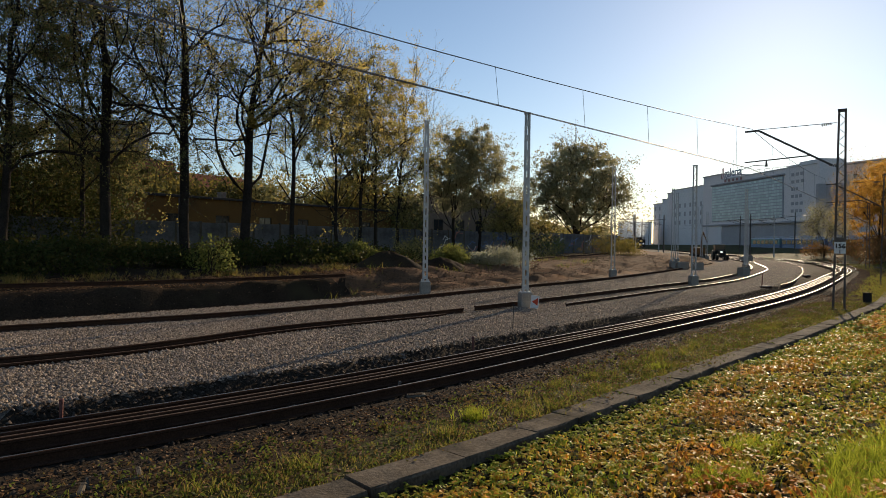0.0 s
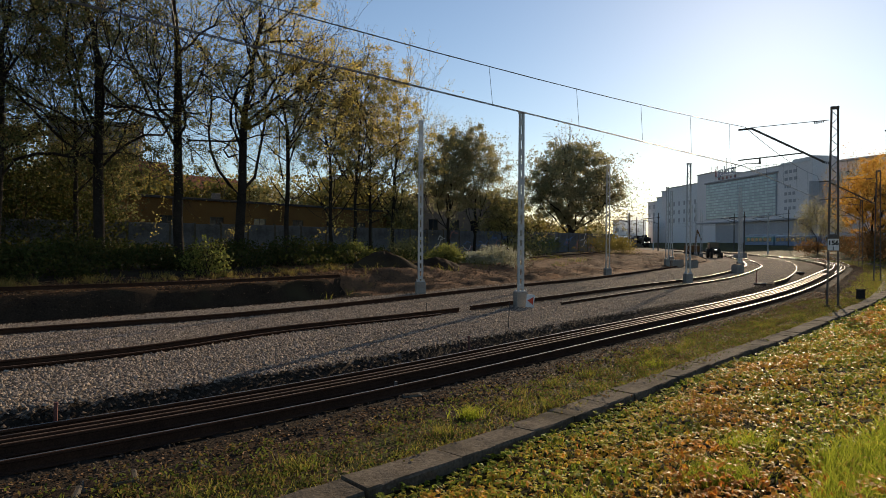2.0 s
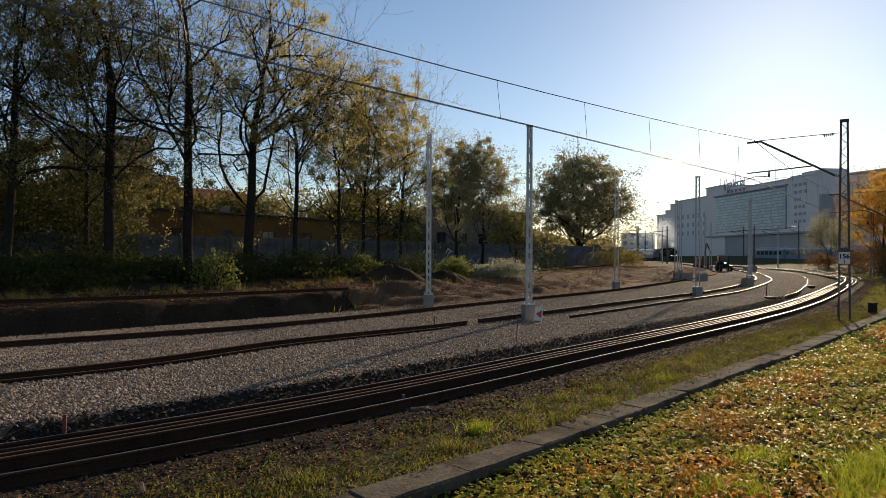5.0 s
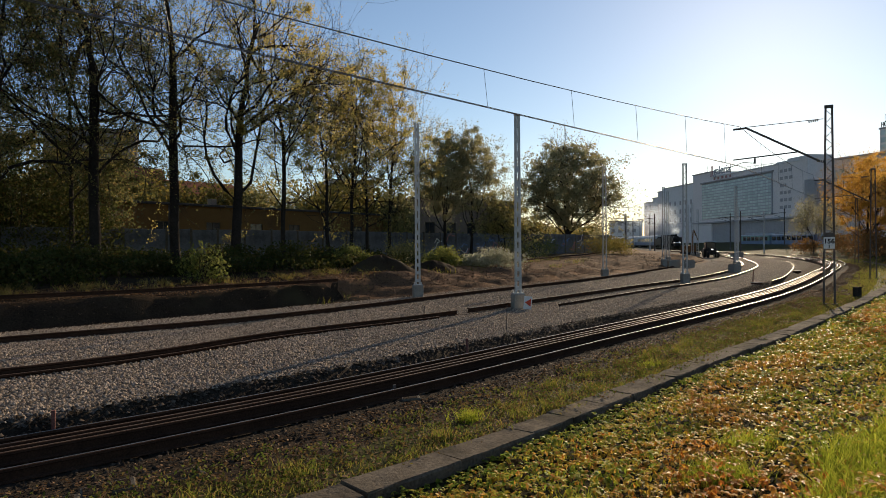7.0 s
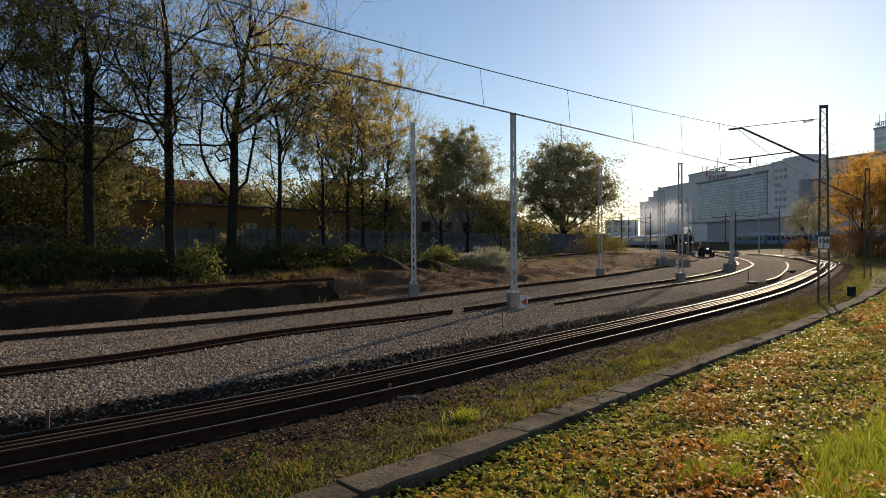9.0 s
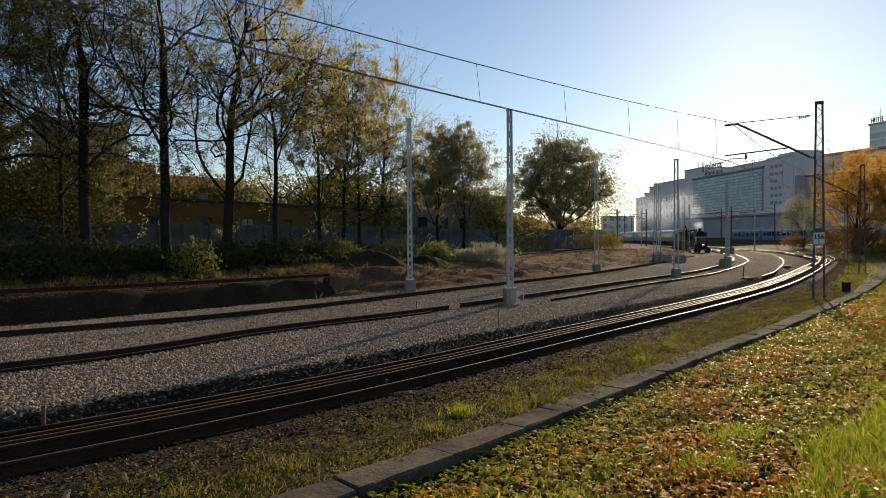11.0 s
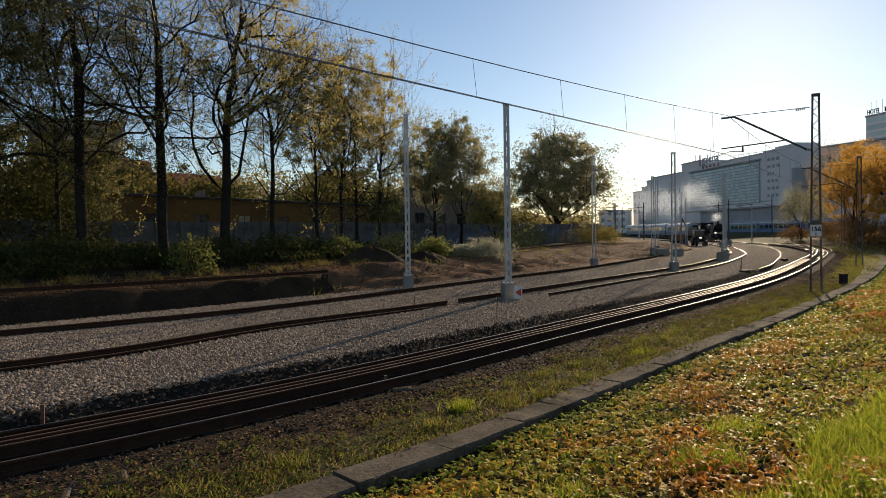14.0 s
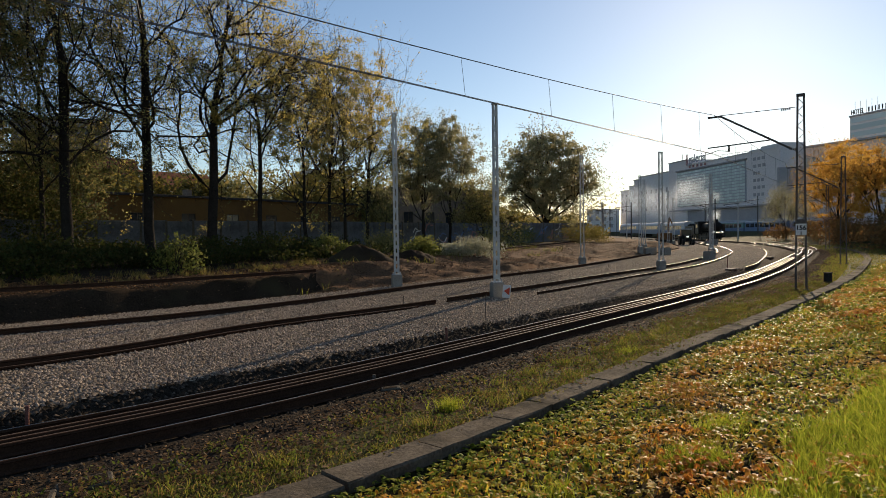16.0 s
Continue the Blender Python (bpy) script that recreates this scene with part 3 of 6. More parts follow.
def build_tree(x, y, height, radius, seed, leaves, count, size, label, fork=0.4, limbs=5, last=3, group="", spread=0.75, kids=5, lean=0.0, name="tree", fuzz=0.35, up=0.12, narrow=1.0, crown=None, twist=0.22, bare=0.15):
    """crown: its radius, its lowest leaves' height and the share of leaves in clumps off the twigs."""
    z0 = float(ground_z([x], [y])[0]) - 0.1
    w = Wood.grown(seed)
    rng = w.rng
    thing = empty(name, pose(x, y, z0), label=label, category="tree", group=group)
    stem = height * fork
    pts = [np.zeros(3)]
    d = np.array([lean, rng.normal() * 0.03, 1.0])
    for i in range(6):
        pts.append(pts[-1] + d * stem / 6 + rng.normal(size=3) * np.array([0.06, 0.06, 0]))
    w.tube([pts[0] + np.array([0, 0, -0.2])] + [pts[0] + np.array([0, 0, 0.25])] + pts[1:], radius * 1.3, radius * 0.82, 9)
    top = pts[-1]
    # leader and limbs
    w.limb(top, np.array([lean, 0, 1.0]), (height - stem) * 0.62, radius * 0.7, 0, last, up, 0.2, kids + 1)
    for i in range(limbs):
        f = rng.uniform(0.42, 1.0)
        k = min(5, int(f * 6))
        root = pts[k] + (pts[k + 1] - pts[k]) * (f * 6 - k)
        a = 2 * np.pi * (i + rng.uniform(-0.3, 0.3)) / limbs
        e = np.array([math.cos(a) * spread, math.sin(a) * spread, rng.uniform(0.3, 1.3)])
        e /= np.linalg.norm(e)
        w.limb(root, e, (height - root[2]) * rng.uniform(0.42, 0.68), radius * rng.uniform(0.22, 0.4), 0 if last > 2 else 1, last, up, twist, kids)
    verts = np.array(w.verts)
    tw = [t for t in w.twigs]
    # leaves sit in sprays towards the twigs' ends, thick on some and sparse on others, thinning to the top
    tips = np.array([t[-1][2] for t in tw])
    weight = rng.lognormal(0.0, 1.25, len(tw)) * (1 - bare * np.clip((tips / np.percentile(tips, 98) - 0.55) / 0.35, 0, 1))
    pick = rng.choice(len(tw), count, p=weight / weight.sum())
    cen = np.empty((count, 3))
    for i, j in enumerate(pick):
        t = tw[j]
        f = (1 - rng.uniform(0, 1) ** 1.5) * (len(t) - 1.001)
        k = int(f)
        cen[i] = t[k] + (t[k + 1] - t[k]) * (f - k)
    # limbs keep to the tree's own height
    over = max(1.0, np.percentile(cen[:, 2], 99.5) / height)
    sc = np.array([narrow, narrow, 1 / over])
    verts = np.c_[verts[:, 0] * narrow, verts[:, 1] * narrow, verts[:, 2] / over]
    cen = cen * sc + rng.normal(size=(count, 3)) * fuzz
    if crown:
        wide, low, share = crown
        lumps = rng.normal(size=(int(70 + 4 * height + 120 * max(0, wide - 5.5)), 3))
        lumps *= (rng.uniform(0.25, 1.0, len(lumps)) ** 0.5 / np.linalg.norm(lumps, axis=1))[:, None]
        mid, half = (height + low) / 2, (height - low) / 2
        lumps = lumps * np.array([wide, wide, half]) * 0.92 + np.array([lean * mid, 0, mid])
        lumps += rng.normal(size=lumps.shape) * 0.35
        sel = rng.uniform(size=count) < share
        weight = rng.uniform(0.4, 1.6, len(lumps))
        cen[sel] = lumps[rng.choice(len(lumps), sel.sum(), p=weight / weight.sum())] + rng.normal(size=(sel.sum(), 3)) * np.array([0.25, 0.25, 0.18]) * (0.5 + wide / 9)
    part("trunk", mesh_of("trunk", verts, w.faces, BARK, True), None, thing, "dark bare trunk and limbs")
    part("crown", quads("crown", leaf_quads(rng, cen, size), leaves), None, thing)
    return thing


ROW = "tall trees along the wall"
for x, y, h, r, seed, mat, n, fork, lean, wide, low, lab in (
        (-33.5, 35, 22, 0.4, 1, LEAF_DARK, 17000, 0.45, 0.0, 5.5, 3.5, "tall dark tree with dense olive leaves"),
        (-26.5, 38.5, 23, 0.3, 2, LEAF_DARK, 15000, 0.5, 0.03, 5.0, 4.5, "tall dark tree with dense olive leaves"),
        (-24.2, 43, 21, 0.2, 3, LEAF_DARK, 12000, 0.45, -0.02, 3.5, 5.0, "slender tall tree with olive leaves"),
        (-22.0, 41.5, 24, 0.34, 4, LEAF_DARK, 13000, 0.55, 0.02, 4.6, 5.5, "tall spreading tree with thinning olive leaves"),
        (-18.3, 45, 24, 0.33, 5, LEAF_GREEN, 4200, 0.62, 0.0, 3.9, 6.5, "tall nearly bare tree with a dark trunk"),
        (-14.9, 47, 22, 0.35, 6, LEAF_MIXED, 5500, 0.5, 0.01, 4.2, 6.5, "tall forked tree with few yellow leaves"),
        (-12.2, 50, 22.5, 0.22, 7, LEAF_MIXED, 10000, 0.45, 0.02, 3.3, 6.0, "tall tree with yellowing leaves"),
        (-9.3, 54, 19, 0.19, 8, LEAF_MIXED, 8000, 0.4, -0.03, 2.9, 4.5, "slender tree with yellowing leaves"),
        (-8.0, 57, 19.3, 0.19, 9, LEAF_GREEN, 8000, 0.4, 0.03, 3.0, 4.5, "slender tree with yellowing leaves"),
        (-6.9, 60, 19.6, 0.18, 10, LEAF_MIXED, 8000, 0.4, 0.0, 3.0, 5, "slender tree with yellowing leaves"),
        (-5.3, 64, 20.5, 0.21, 11, LEAF_MIXED, 9500, 0.4, 0.02, 3.2, 5.5, "slender tree with yellowing leaves")):
    build_tree(x, y, h, r, seed, mat, int(n * (1.9 if r < 0.25 else 2.25)), 0.15 if r < 0.25 else 0.142, lab, fork, 10, 3, ROW, 0.95, 5, lean, narrow=0.85 if r > 0.3 else 0.7, crown=(wide, low, 0.62 if r < 0.25 else 0.4), up=0.06, twist=0.3, fuzz=0.15, bare=0.9 if seed in (5, 6) else 0.55 if seed in (4, 7) else 0.15)
for x, y, h, seed in ((-40, 50, 13, 41), (-33.5, 51, 12, 42), (-46, 47, 14, 43), (-28.5, 53, 10.5, 44)):
    build_tree(x, y, h, 0.2, seed, LEAF_DARK, 12500, 0.25, "low dense dark tree beside the workshop", 0.25, 7, 3, "dense trees beside the workshop", 0.8, 4, crown=(4.2, 1.5, 0.6), narrow=0.7)
build_tree(0.2, 72, 14.5, 0.25, 21, LEAF_OAK, 24000, 0.2, "round-headed tree with olive leaves behind the clay bank", 0.32, 6, 3, "", 0.7, 5, 0.0, narrow=0.7, crown=(3.9, 4.5, 0.65))
build_tree(3.2, 74, 15, 0.22, 22, LEAF_OAK, 24000, 0.2, "round-headed tree with olive leaves behind the clay bank", 0.34, 6, 3, "", 0.7, 5, 0.0, narrow=0.7, crown=(3.9, 4.5, 0.65))
build_tree(6.3, 69, 7.5, 0.12, 23, LEAF_GREEN, 6500, 0.2, "low leafy tree with yellow-green leaves", 0.2, 6, 3, "", 0.8, 5, 0.0, up=0.02, crown=(2.8, 1.2, 0.6))
build_tree(19.7, 103, 18.0, 0.45, 24, LEAF_OAK, 40000, 0.34, "broad dense oak with dark brownish-green leaves", 0.24, 13, 3, "", 1.0, 6, 0.0, up=0.05, fuzz=0.32, narrow=0.74, crown=(7.9, 3.0, 0.75))
ORANGE = "autumn trees beside the track"
build_tree(66.5, 103, 15.5, 0.3, 31, LEAF_ORANGE, 20000, 0.22, "bright orange autumn tree", 0.25, 8, 3, ORANGE, 0.7, 5, fuzz=0.5, narrow=0.8, crown=(5.5, 2.0, 0.7))
build_tree(61.5, 86, 13.5, 0.28, 32, LEAF_ORANGE, 20000, 0.22, "bright orange autumn tree", 0.25, 8, 3, ORANGE, 0.7, 5, fuzz=0.5, narrow=0.8, crown=(5.0, 1.5, 0.7))
build_tree(56.5, 70, 11, 0.25, 33, LEAF_ORANGE, 20000, 0.19, "bright orange autumn tree", 0.25, 8, 3, ORANGE, 0.7, 5, fuzz=0.5, narrow=0.8, crown=(4.5, 1.5, 0.7))
build_tree(74, 112, 17, 0.3, 34, LEAF_ORANGE, 20000, 0.22, "tall orange autumn tree", 0.25, 7, 3, ORANGE, 0.7, 5, fuzz=0.5, narrow=0.8, crown=(5.5, 3, 0.7))
build_tree(65.6, 116.3, 10.5, 0.14, 35, LEAF_OAK, 6500, 0.19, "thin young tree with sparse olive-brown leaves", 0.12, 9, 3, "", 0.6, 5, narrow=0.7)


def build_bush(x, y, wide, tall, seed, mat, count, size, label, group="", name="bush", deep=None):
    """Several arching stems with clumps of leaves round them."""
    rng = np.random.default_rng(seed)
    z0 = float(ground_z([x], [y])[0]) - 0.05
    thing = empty(name, pose(x, y, z0), label=label, category="bush", group=group)
    w = Wood.grown(seed)
    for i in range(7):
        a = rng.uniform(0, 2 * np.pi)
        e = np.array([math.cos(a) * 0.5, math.sin(a) * 0.5, 1.0])
        w.limb(np.array([rng.normal() * wide * 0.12, rng.normal() * wide * 0.12, 0.0]), e / np.linalg.norm(e), tall * 0.6, 0.03, 1, 2, 0.05, 0.25, 3)
    tagged(part("stem", mesh_of("stem", w.verts, w.faces, BARK, True), None, thing), kind="stuff")
    lumps = rng.normal(size=(26, 3)) * np.array([wide * 0.3, (deep or wide) * 0.3, 0]) + np.array([0, 0, 1]) * rng.uniform(0.1, 0.8, (26, 1)) * tall
    lumps[:, 2] *= np.clip(1.15 - 0.5 * np.abs(lumps[:, 0]) / (wide * 0.5), 0.3, 1)
    cen = lumps[rng.integers(0, 26, count)] + rng.normal(size=(count, 3)) * np.array([wide * 0.12, (deep or wide) * 0.12, tall * 0.12])
    cen[:, 2] = np.clip(cen[:, 2], 0.05, tall)
    part("foliage", quads("foliage", leaf_quads(rng, cen, size), mat), None, thing)
    return thing


def along(u, s):
    """The plan point u metres left of the main track, s metres along it."""
    j = int(np.argmin(np.abs(MAIN_S - s)))
    p = MAIN[j] + MAIN_N[j] * u
    return float(p[0]), float(p[1])


S0 = beside([-5.8], [8.4])[0][0]
HEDGE = "overgrown hedge under the trees"
rb = random.Random(9)
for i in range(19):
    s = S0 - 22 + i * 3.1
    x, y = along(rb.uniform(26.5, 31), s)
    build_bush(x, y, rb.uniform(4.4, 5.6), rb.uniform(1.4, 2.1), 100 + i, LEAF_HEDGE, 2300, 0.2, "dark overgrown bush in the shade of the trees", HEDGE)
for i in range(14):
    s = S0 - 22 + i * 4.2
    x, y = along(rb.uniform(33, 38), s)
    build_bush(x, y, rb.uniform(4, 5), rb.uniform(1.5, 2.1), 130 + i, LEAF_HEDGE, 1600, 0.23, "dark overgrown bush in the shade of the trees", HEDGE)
for x, y, w_, t_, mat, lab in ((-13.2, 36.5, 2.0, 2.5, LEAF_BUSH, "bright leafy bush catching the sun"), (-6.6, 47.5, 2.0, 1.8, LEAF_BUSH, "small leafy bush on the clay bank"),
                               (0.1, 50.5, 2.2, 1.7, LEAF_BUSH, "leafy bush on the clay bank"), (2.3, 51.5, 2.4, 1.0, STRAW, "pale weedy bush on the clay bank"),
                               (12.5, 86, 5, 3.2, LEAF_BUSH, "leafy bush beneath the oak"), (21.5, 90, 6, 3.2, LEAF_GARDEN, "yellowish bush beneath the oak"),
                               (24.5, 93, 4, 2.4, LEAF_GARDEN, "yellowish bush beneath the oak"), (9, 78, 5, 2.6, LEAF_GREEN, "olive bush behind the bank"), (-3.5, 60, 4, 2.2, LEAF_GREEN, "olive bush behind the bank")):
    build_bush(x, y, w_, t_, int(abs(x * 31 + y * 7)), mat, 3000 if y > 40 else 1100, 0.16 if y > 40 else 0.19, lab)
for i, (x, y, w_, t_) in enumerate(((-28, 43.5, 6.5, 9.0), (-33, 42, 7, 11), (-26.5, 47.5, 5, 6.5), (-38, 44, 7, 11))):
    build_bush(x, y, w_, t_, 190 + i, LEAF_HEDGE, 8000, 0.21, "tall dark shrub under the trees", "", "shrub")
for i in range(11):
    x, y = along(rb.uniform(-13, -7.5), beside([55], [92])[0][0] - 22 + i * 5)
    build_bush(x, y, 5.5, rb.uniform(3, 4.6), 160 + i, LEAF_RED, 1700, 0.28, "russet undergrowth beneath the autumn trees", "russet undergrowth")


def build_plumes():
    rng = np.random.default_rng(50)
    q = []
    for _ in range(260):
        x, y = 4.5 + rng.normal() * 0.8, 52 + rng.normal() * 0.7
        z = float(ground_z([x], [y])[0])
        h = rng.uniform(0.8, 1.6)
        bend = rng.normal(size=2) * 0.2
        for k in range(9):
            c = np.array([x + bend[0] * k / 9, y + bend[1] * k / 9, z + h * (0.55 + 0.45 * k / 9)])
            q.append(c + rng.normal(size=3) * 0.05)
        for k in range(4):
            q.append(np.array([x, y, z + h * (0.1 + 0.12 * k)]) + rng.normal(size=3) * 0.03)
    cen = np.array(q)
    tagged(new("pale_reeds", quads("pale_reeds", leaf_quads(rng, cen, 0.17, 0.35), STRAW)), "clump of pale feathery reeds on the bank", "reeds", kind="stuff")


build_plumes()


def build_heap(x, y, r, h, seed, label):
    """A tipped heap of loose earth."""
    rng = np.random.default_rng(seed)
    n, m = 40, 14
    a = np.linspace(0, 2 * np.pi, n, endpoint=False)
    verts, faces = [], []
    for i in range(m):
        f = i / (m - 1)
        for k in range(n):
            rr = r * f * (1 + 0.16 * math.sin(3 * a[k] + seed) + 0.1 * math.sin(7 * a[k]))
            px, py = x + rr * math.cos(a[k]), y + rr * math.sin(a[k])
            top = h * (math.cos(f * math.pi) * 0.5 + 0.5)
            verts.append((px, py, float(ground_z([px], [py])[0]) - 0.08 * f - 0.02 + top + rng.normal() * 0.05 * (1 - f * 0.6)))
    for i in range(m - 1):
        for k in range(n):
            p, q = i * n + k, i * n + (k + 1) % n
            faces.append((p, q, q + n, p + n))
    ob = new("earth_heap", mesh_of("earth_heap", verts, faces, SOIL, True))
    tagged(ob, label, "earth heap", kind="stuff")


build_heap(-4.2, 44.5, 2.9, 1.0, 3, "dark heap of tipped earth with loose clods")
build_heap(-0.6, 46.5, 2.2, 0.6, 5, "low heap of tipped earth")


# ---- wall and low buildings beyond the trees ----
GREY_PANEL = rough_surface("grey_wall_panel", (0.1, 0.1, 0.105), (0.19, 0.19, 0.195), 0.8, 0.85, stain=(0.045, 0.04, 0.036), fine=10, depth=0.01)
OCHRE = rough_surface("ochre_render", (0.16, 0.08, 0.025), (0.22, 0.12, 0.035), 0.6, 0.9, stain=(0.11, 0.06, 0.025), fine=9, depth=0.01)
ROOF_FELT = rough_surface("roof_felt", (0.04, 0.035, 0.03), (0.09, 0.08, 0.07), 0.8, 0.9, fine=10)


def glass_look(n, l, b):
    b.inputs["Base Color"].default_value = (0.02, 0.025, 0.03, 1)
    l.new(ramp(n, l, noise_out(n, l, 0.6), [(0.3, (0.05, 0.05, 0.05)), (0.7, (0.16, 0.16, 0.16))]), b.inputs["Roughness"])


DARK_GLASS = material("window_glass", glass_look, 0.1)
GRAFFITI = [rough_surface("blue_paint", (0.1, 0.16, 0.3), (0.2, 0.28, 0.42), 2.0), rough_surface("pink_paint", (0.4, 0.16, 0.14), (0.5, 0.25, 0.2), 2.0), WHITE_PAINT]
# dark brick made lighter to hold the haze in front of it
BRICK_DARK = rough_surface("hazed_brown_brickwork", (0.16, 0.12, 0.09), (0.3, 0.23, 0.17), 0.8, 0.9, fine=8)


def build_wall():
    wall = empty("yard_wall", None, label="long grey concrete panel wall with faded graffiti", category="wall", kind="structure")
    line = spline([(-52, 14), (-28.6, 42.3), (-21.7, 51.5), (-4, 72), (13.9, 92), (27, 107)], 2.5)
    rng = random.Random(6)
    for i, (a, b) in enumerate(zip(line[:-1], line[1:])):
        ang = math.degrees(math.atan2(b[1] - a[1], b[0] - a[0]))
        length = math.dist(a, b)
        z = float(ground_z([a[0]], [a[1]])[0])
        top = 4.0 - z + rng.uniform(-0.05, 0.05)
        m = pose(a[0], a[1], z, 0, 0, ang)
        p = part("panel", boxed((0.07, -0.06, -0.4), (length - 0.07, 0.06, top), 0.01), GREY_PANEL, wall)
        p.matrix_world = m
        p = part("post", boxed((-0.09, -0.11, -0.4), (0.09, 0.11, top + 0.1), 0.02), CONCRETE, wall)
        p.matrix_world = m
        if a[1] > 74:
            for _ in range(3):
                bm = bmesh.new()
                x0, z0 = rng.uniform(0.2, length - 0.9), rng.uniform(0.5, top - 1.0)
                for k in range(4):
                    x1, z1 = x0 + rng.uniform(0.1, 0.6), z0 + rng.uniform(-0.5, 0.6)
                    rod(bm, (x0, -0.064, z0), (x1, -0.064, z1), 0.06, 4)
                    x0, z0 = x1, max(0.4, min(top - 0.3, z1))
                g = part("graffiti", bm, rng.choice(GRAFFITI), p, "faded sprayed scrawl")


build_wall()


def building(name, a, b, deep, base, top, wall_mat, label, windows=(), roof_over=0.25, roof_mat=None, category="building", glass=None):
    """A block whose front runs in plan from a to b. windows: (along, sill height, width, height)."""
    ang = math.degrees(math.atan2(b[1] - a[1], b[0] - a[0]))
    length = math.dist(a, b)
    thing = empty(name, pose(a[0], a[1], base, 0, 0, ang), label=label, category=category)
    bm = bmesh.new()
    h = top - base
    # front wall with real openings: strips between the windows
    rows_ = sorted({(z, hh) for _, z, _, hh in windows})
    if windows:
        cuts = sorted(windows)
        zs = sorted({0.0, h, *[z for z, _ in rows_], *[z + hh for z, hh in rows_]})
        for z0, z1 in zip(zs[:-1], zs[1:]):
            here = [w for w in cuts if w[1] <= z0 + 1e-6 and w[1] + w[3] >= z1 - 1e-6]
            x = 0.0
            for w in here:
                if w[0] > x:
                    box(bm, (x, 0, z0), (w[0], 0.3, z1))
                x = w[0] + w[2]
            box(bm, (x, 0, z0), (length, 0.3, z1))
    else:
        box(bm, (0, 0, 0), (length, 0.3, h))
    box(bm, (0, 0.3, -1.5), (0.3, deep, h))
    box(bm, (length - 0.3, 0.3, -1.5), (length, deep, h))
    box(bm, (0.3, deep - 0.3, -1.5), (length - 0.3, deep, h))
    box(bm, (0, 0.002, -1.5), (length, 0.3, 0))
    bmesh.ops.remove_doubles(bm, verts=bm.verts, dist=0.004)
    part("wall", bm, wall_mat, thing)
    part("roof", boxed((-roof_over, -roof_over, h), (length + roof_over, deep + roof_over, h + 0.28), 0.03), roof_mat or ROOF_FELT, thing)
    for x, z, w, hh in windows:
        win = part("window", boxed((x, 0.14, z), (x + w, 0.17, z + hh)), glass or DARK_GLASS, thing)
        bm = bmesh.new()
        for lo, hi in (((x, 0.08, z), (x + 0.07, 0.2, z + hh)), ((x + w - 0.07, 0.08, z), (x + w, 0.2, z + hh)), ((x + 0.07, 0.08, z), (x + w - 0.07, 0.2, z + 0.07)),
                       ((x + 0.07, 0.08, z + hh - 0.07), (x + w - 0.07, 0.2, z + hh)), ((x + w / 2 - 0.03, 0.1, z + 0.07), (x + w / 2 + 0.03, 0.2, z + hh - 0.07))):
            box(bm, lo, hi)
        part("window_frame", bm, CONCRETE, win)
    return thing


yellow = building("workshop", (-66, 22), (-9, 107.5), 9, 1.4, 7.35, OCHRE, "long low ochre workshop with dark windows and flat roof",
                  [(2 + i * 6.6, 2.7, 2.0, 1.4) for i in range(15)])
for x in (20, 41, 63, 80):
    part("downpipe", rod(bmesh.new(), (x, -0.08, 0), (x, -0.08, 5.9), 0.07), OLD_STEEL, yellow)
bm = bmesh.new()
rod(bm, (33.5, -0.35, 0), (33.5, -0.35, 5.4), 0.13, 8)
rod(bm, (33.5, -0.35, 5.4), (32.6, -0.35, 5.9), 0.13, 8)
rod(bm, (32.6, -0.35, 5.9), (30.5, -0.35, 5.9), 0.13, 8)
part("flue_pipe", bm, rough_surface("rust_red_paint", (0.16, 0.05, 0.03), (0.25, 0.08, 0.05), 2.0), yellow, "rust-red bent pipe")
for x in (30, 52, 71):
    part("chimney", boxed((x, 3, 5.9), (x + 0.8, 3.8, 7.2), 0.03), BRICK_DARK, yellow)
building("brick_shed", (-4.5, 108), (14, 122), 12, 1.4, 10.2, BRICK_DARK, "dark brown brick shed behind the trees", [(2 + i * 4.5, 3, 2, 2) for i in range(4)])
GREY_RENDER = rough_surface("grey_render", (0.16, 0.16, 0.16), (0.26, 0.255, 0.245), 0.3, 0.9, fine=4)
PALE_RENDER = rough_surface("pale_render", (0.5, 0.48, 0.42), (0.65, 0.62, 0.56), 0.3, 0.9, fine=4)
RED_TILE = rough_surface("red_roof_tiles", (0.2, 0.07, 0.04), (0.34, 0.13, 0.07), 0.5, 0.85, fine=5)
GREEN_RENDER = rough_surface("green_render", (0.2, 0.3, 0.18), (0.3, 0.4, 0.26), 0.3, 0.9, fine=4)
building("apartment_tower", (-82, 135), (-66, 142), 14, 1.4, 27.5, GREY_RENDER, "grey concrete apartment tower beyond the trees",
         [(1 + i * 3.0, 2 + k * 3.0, 1.5, 1.5) for i in range(5) for k in range(8)])
building("apartment_block", (-34, 205), (-22, 212), 16, 1.4, 23, PALE_RENDER, "pale apartment block beyond the trees",
         [(1 + i * 2.6, 2 + k * 3.0, 1.4, 1.5) for i in range(4) for k in range(7)])


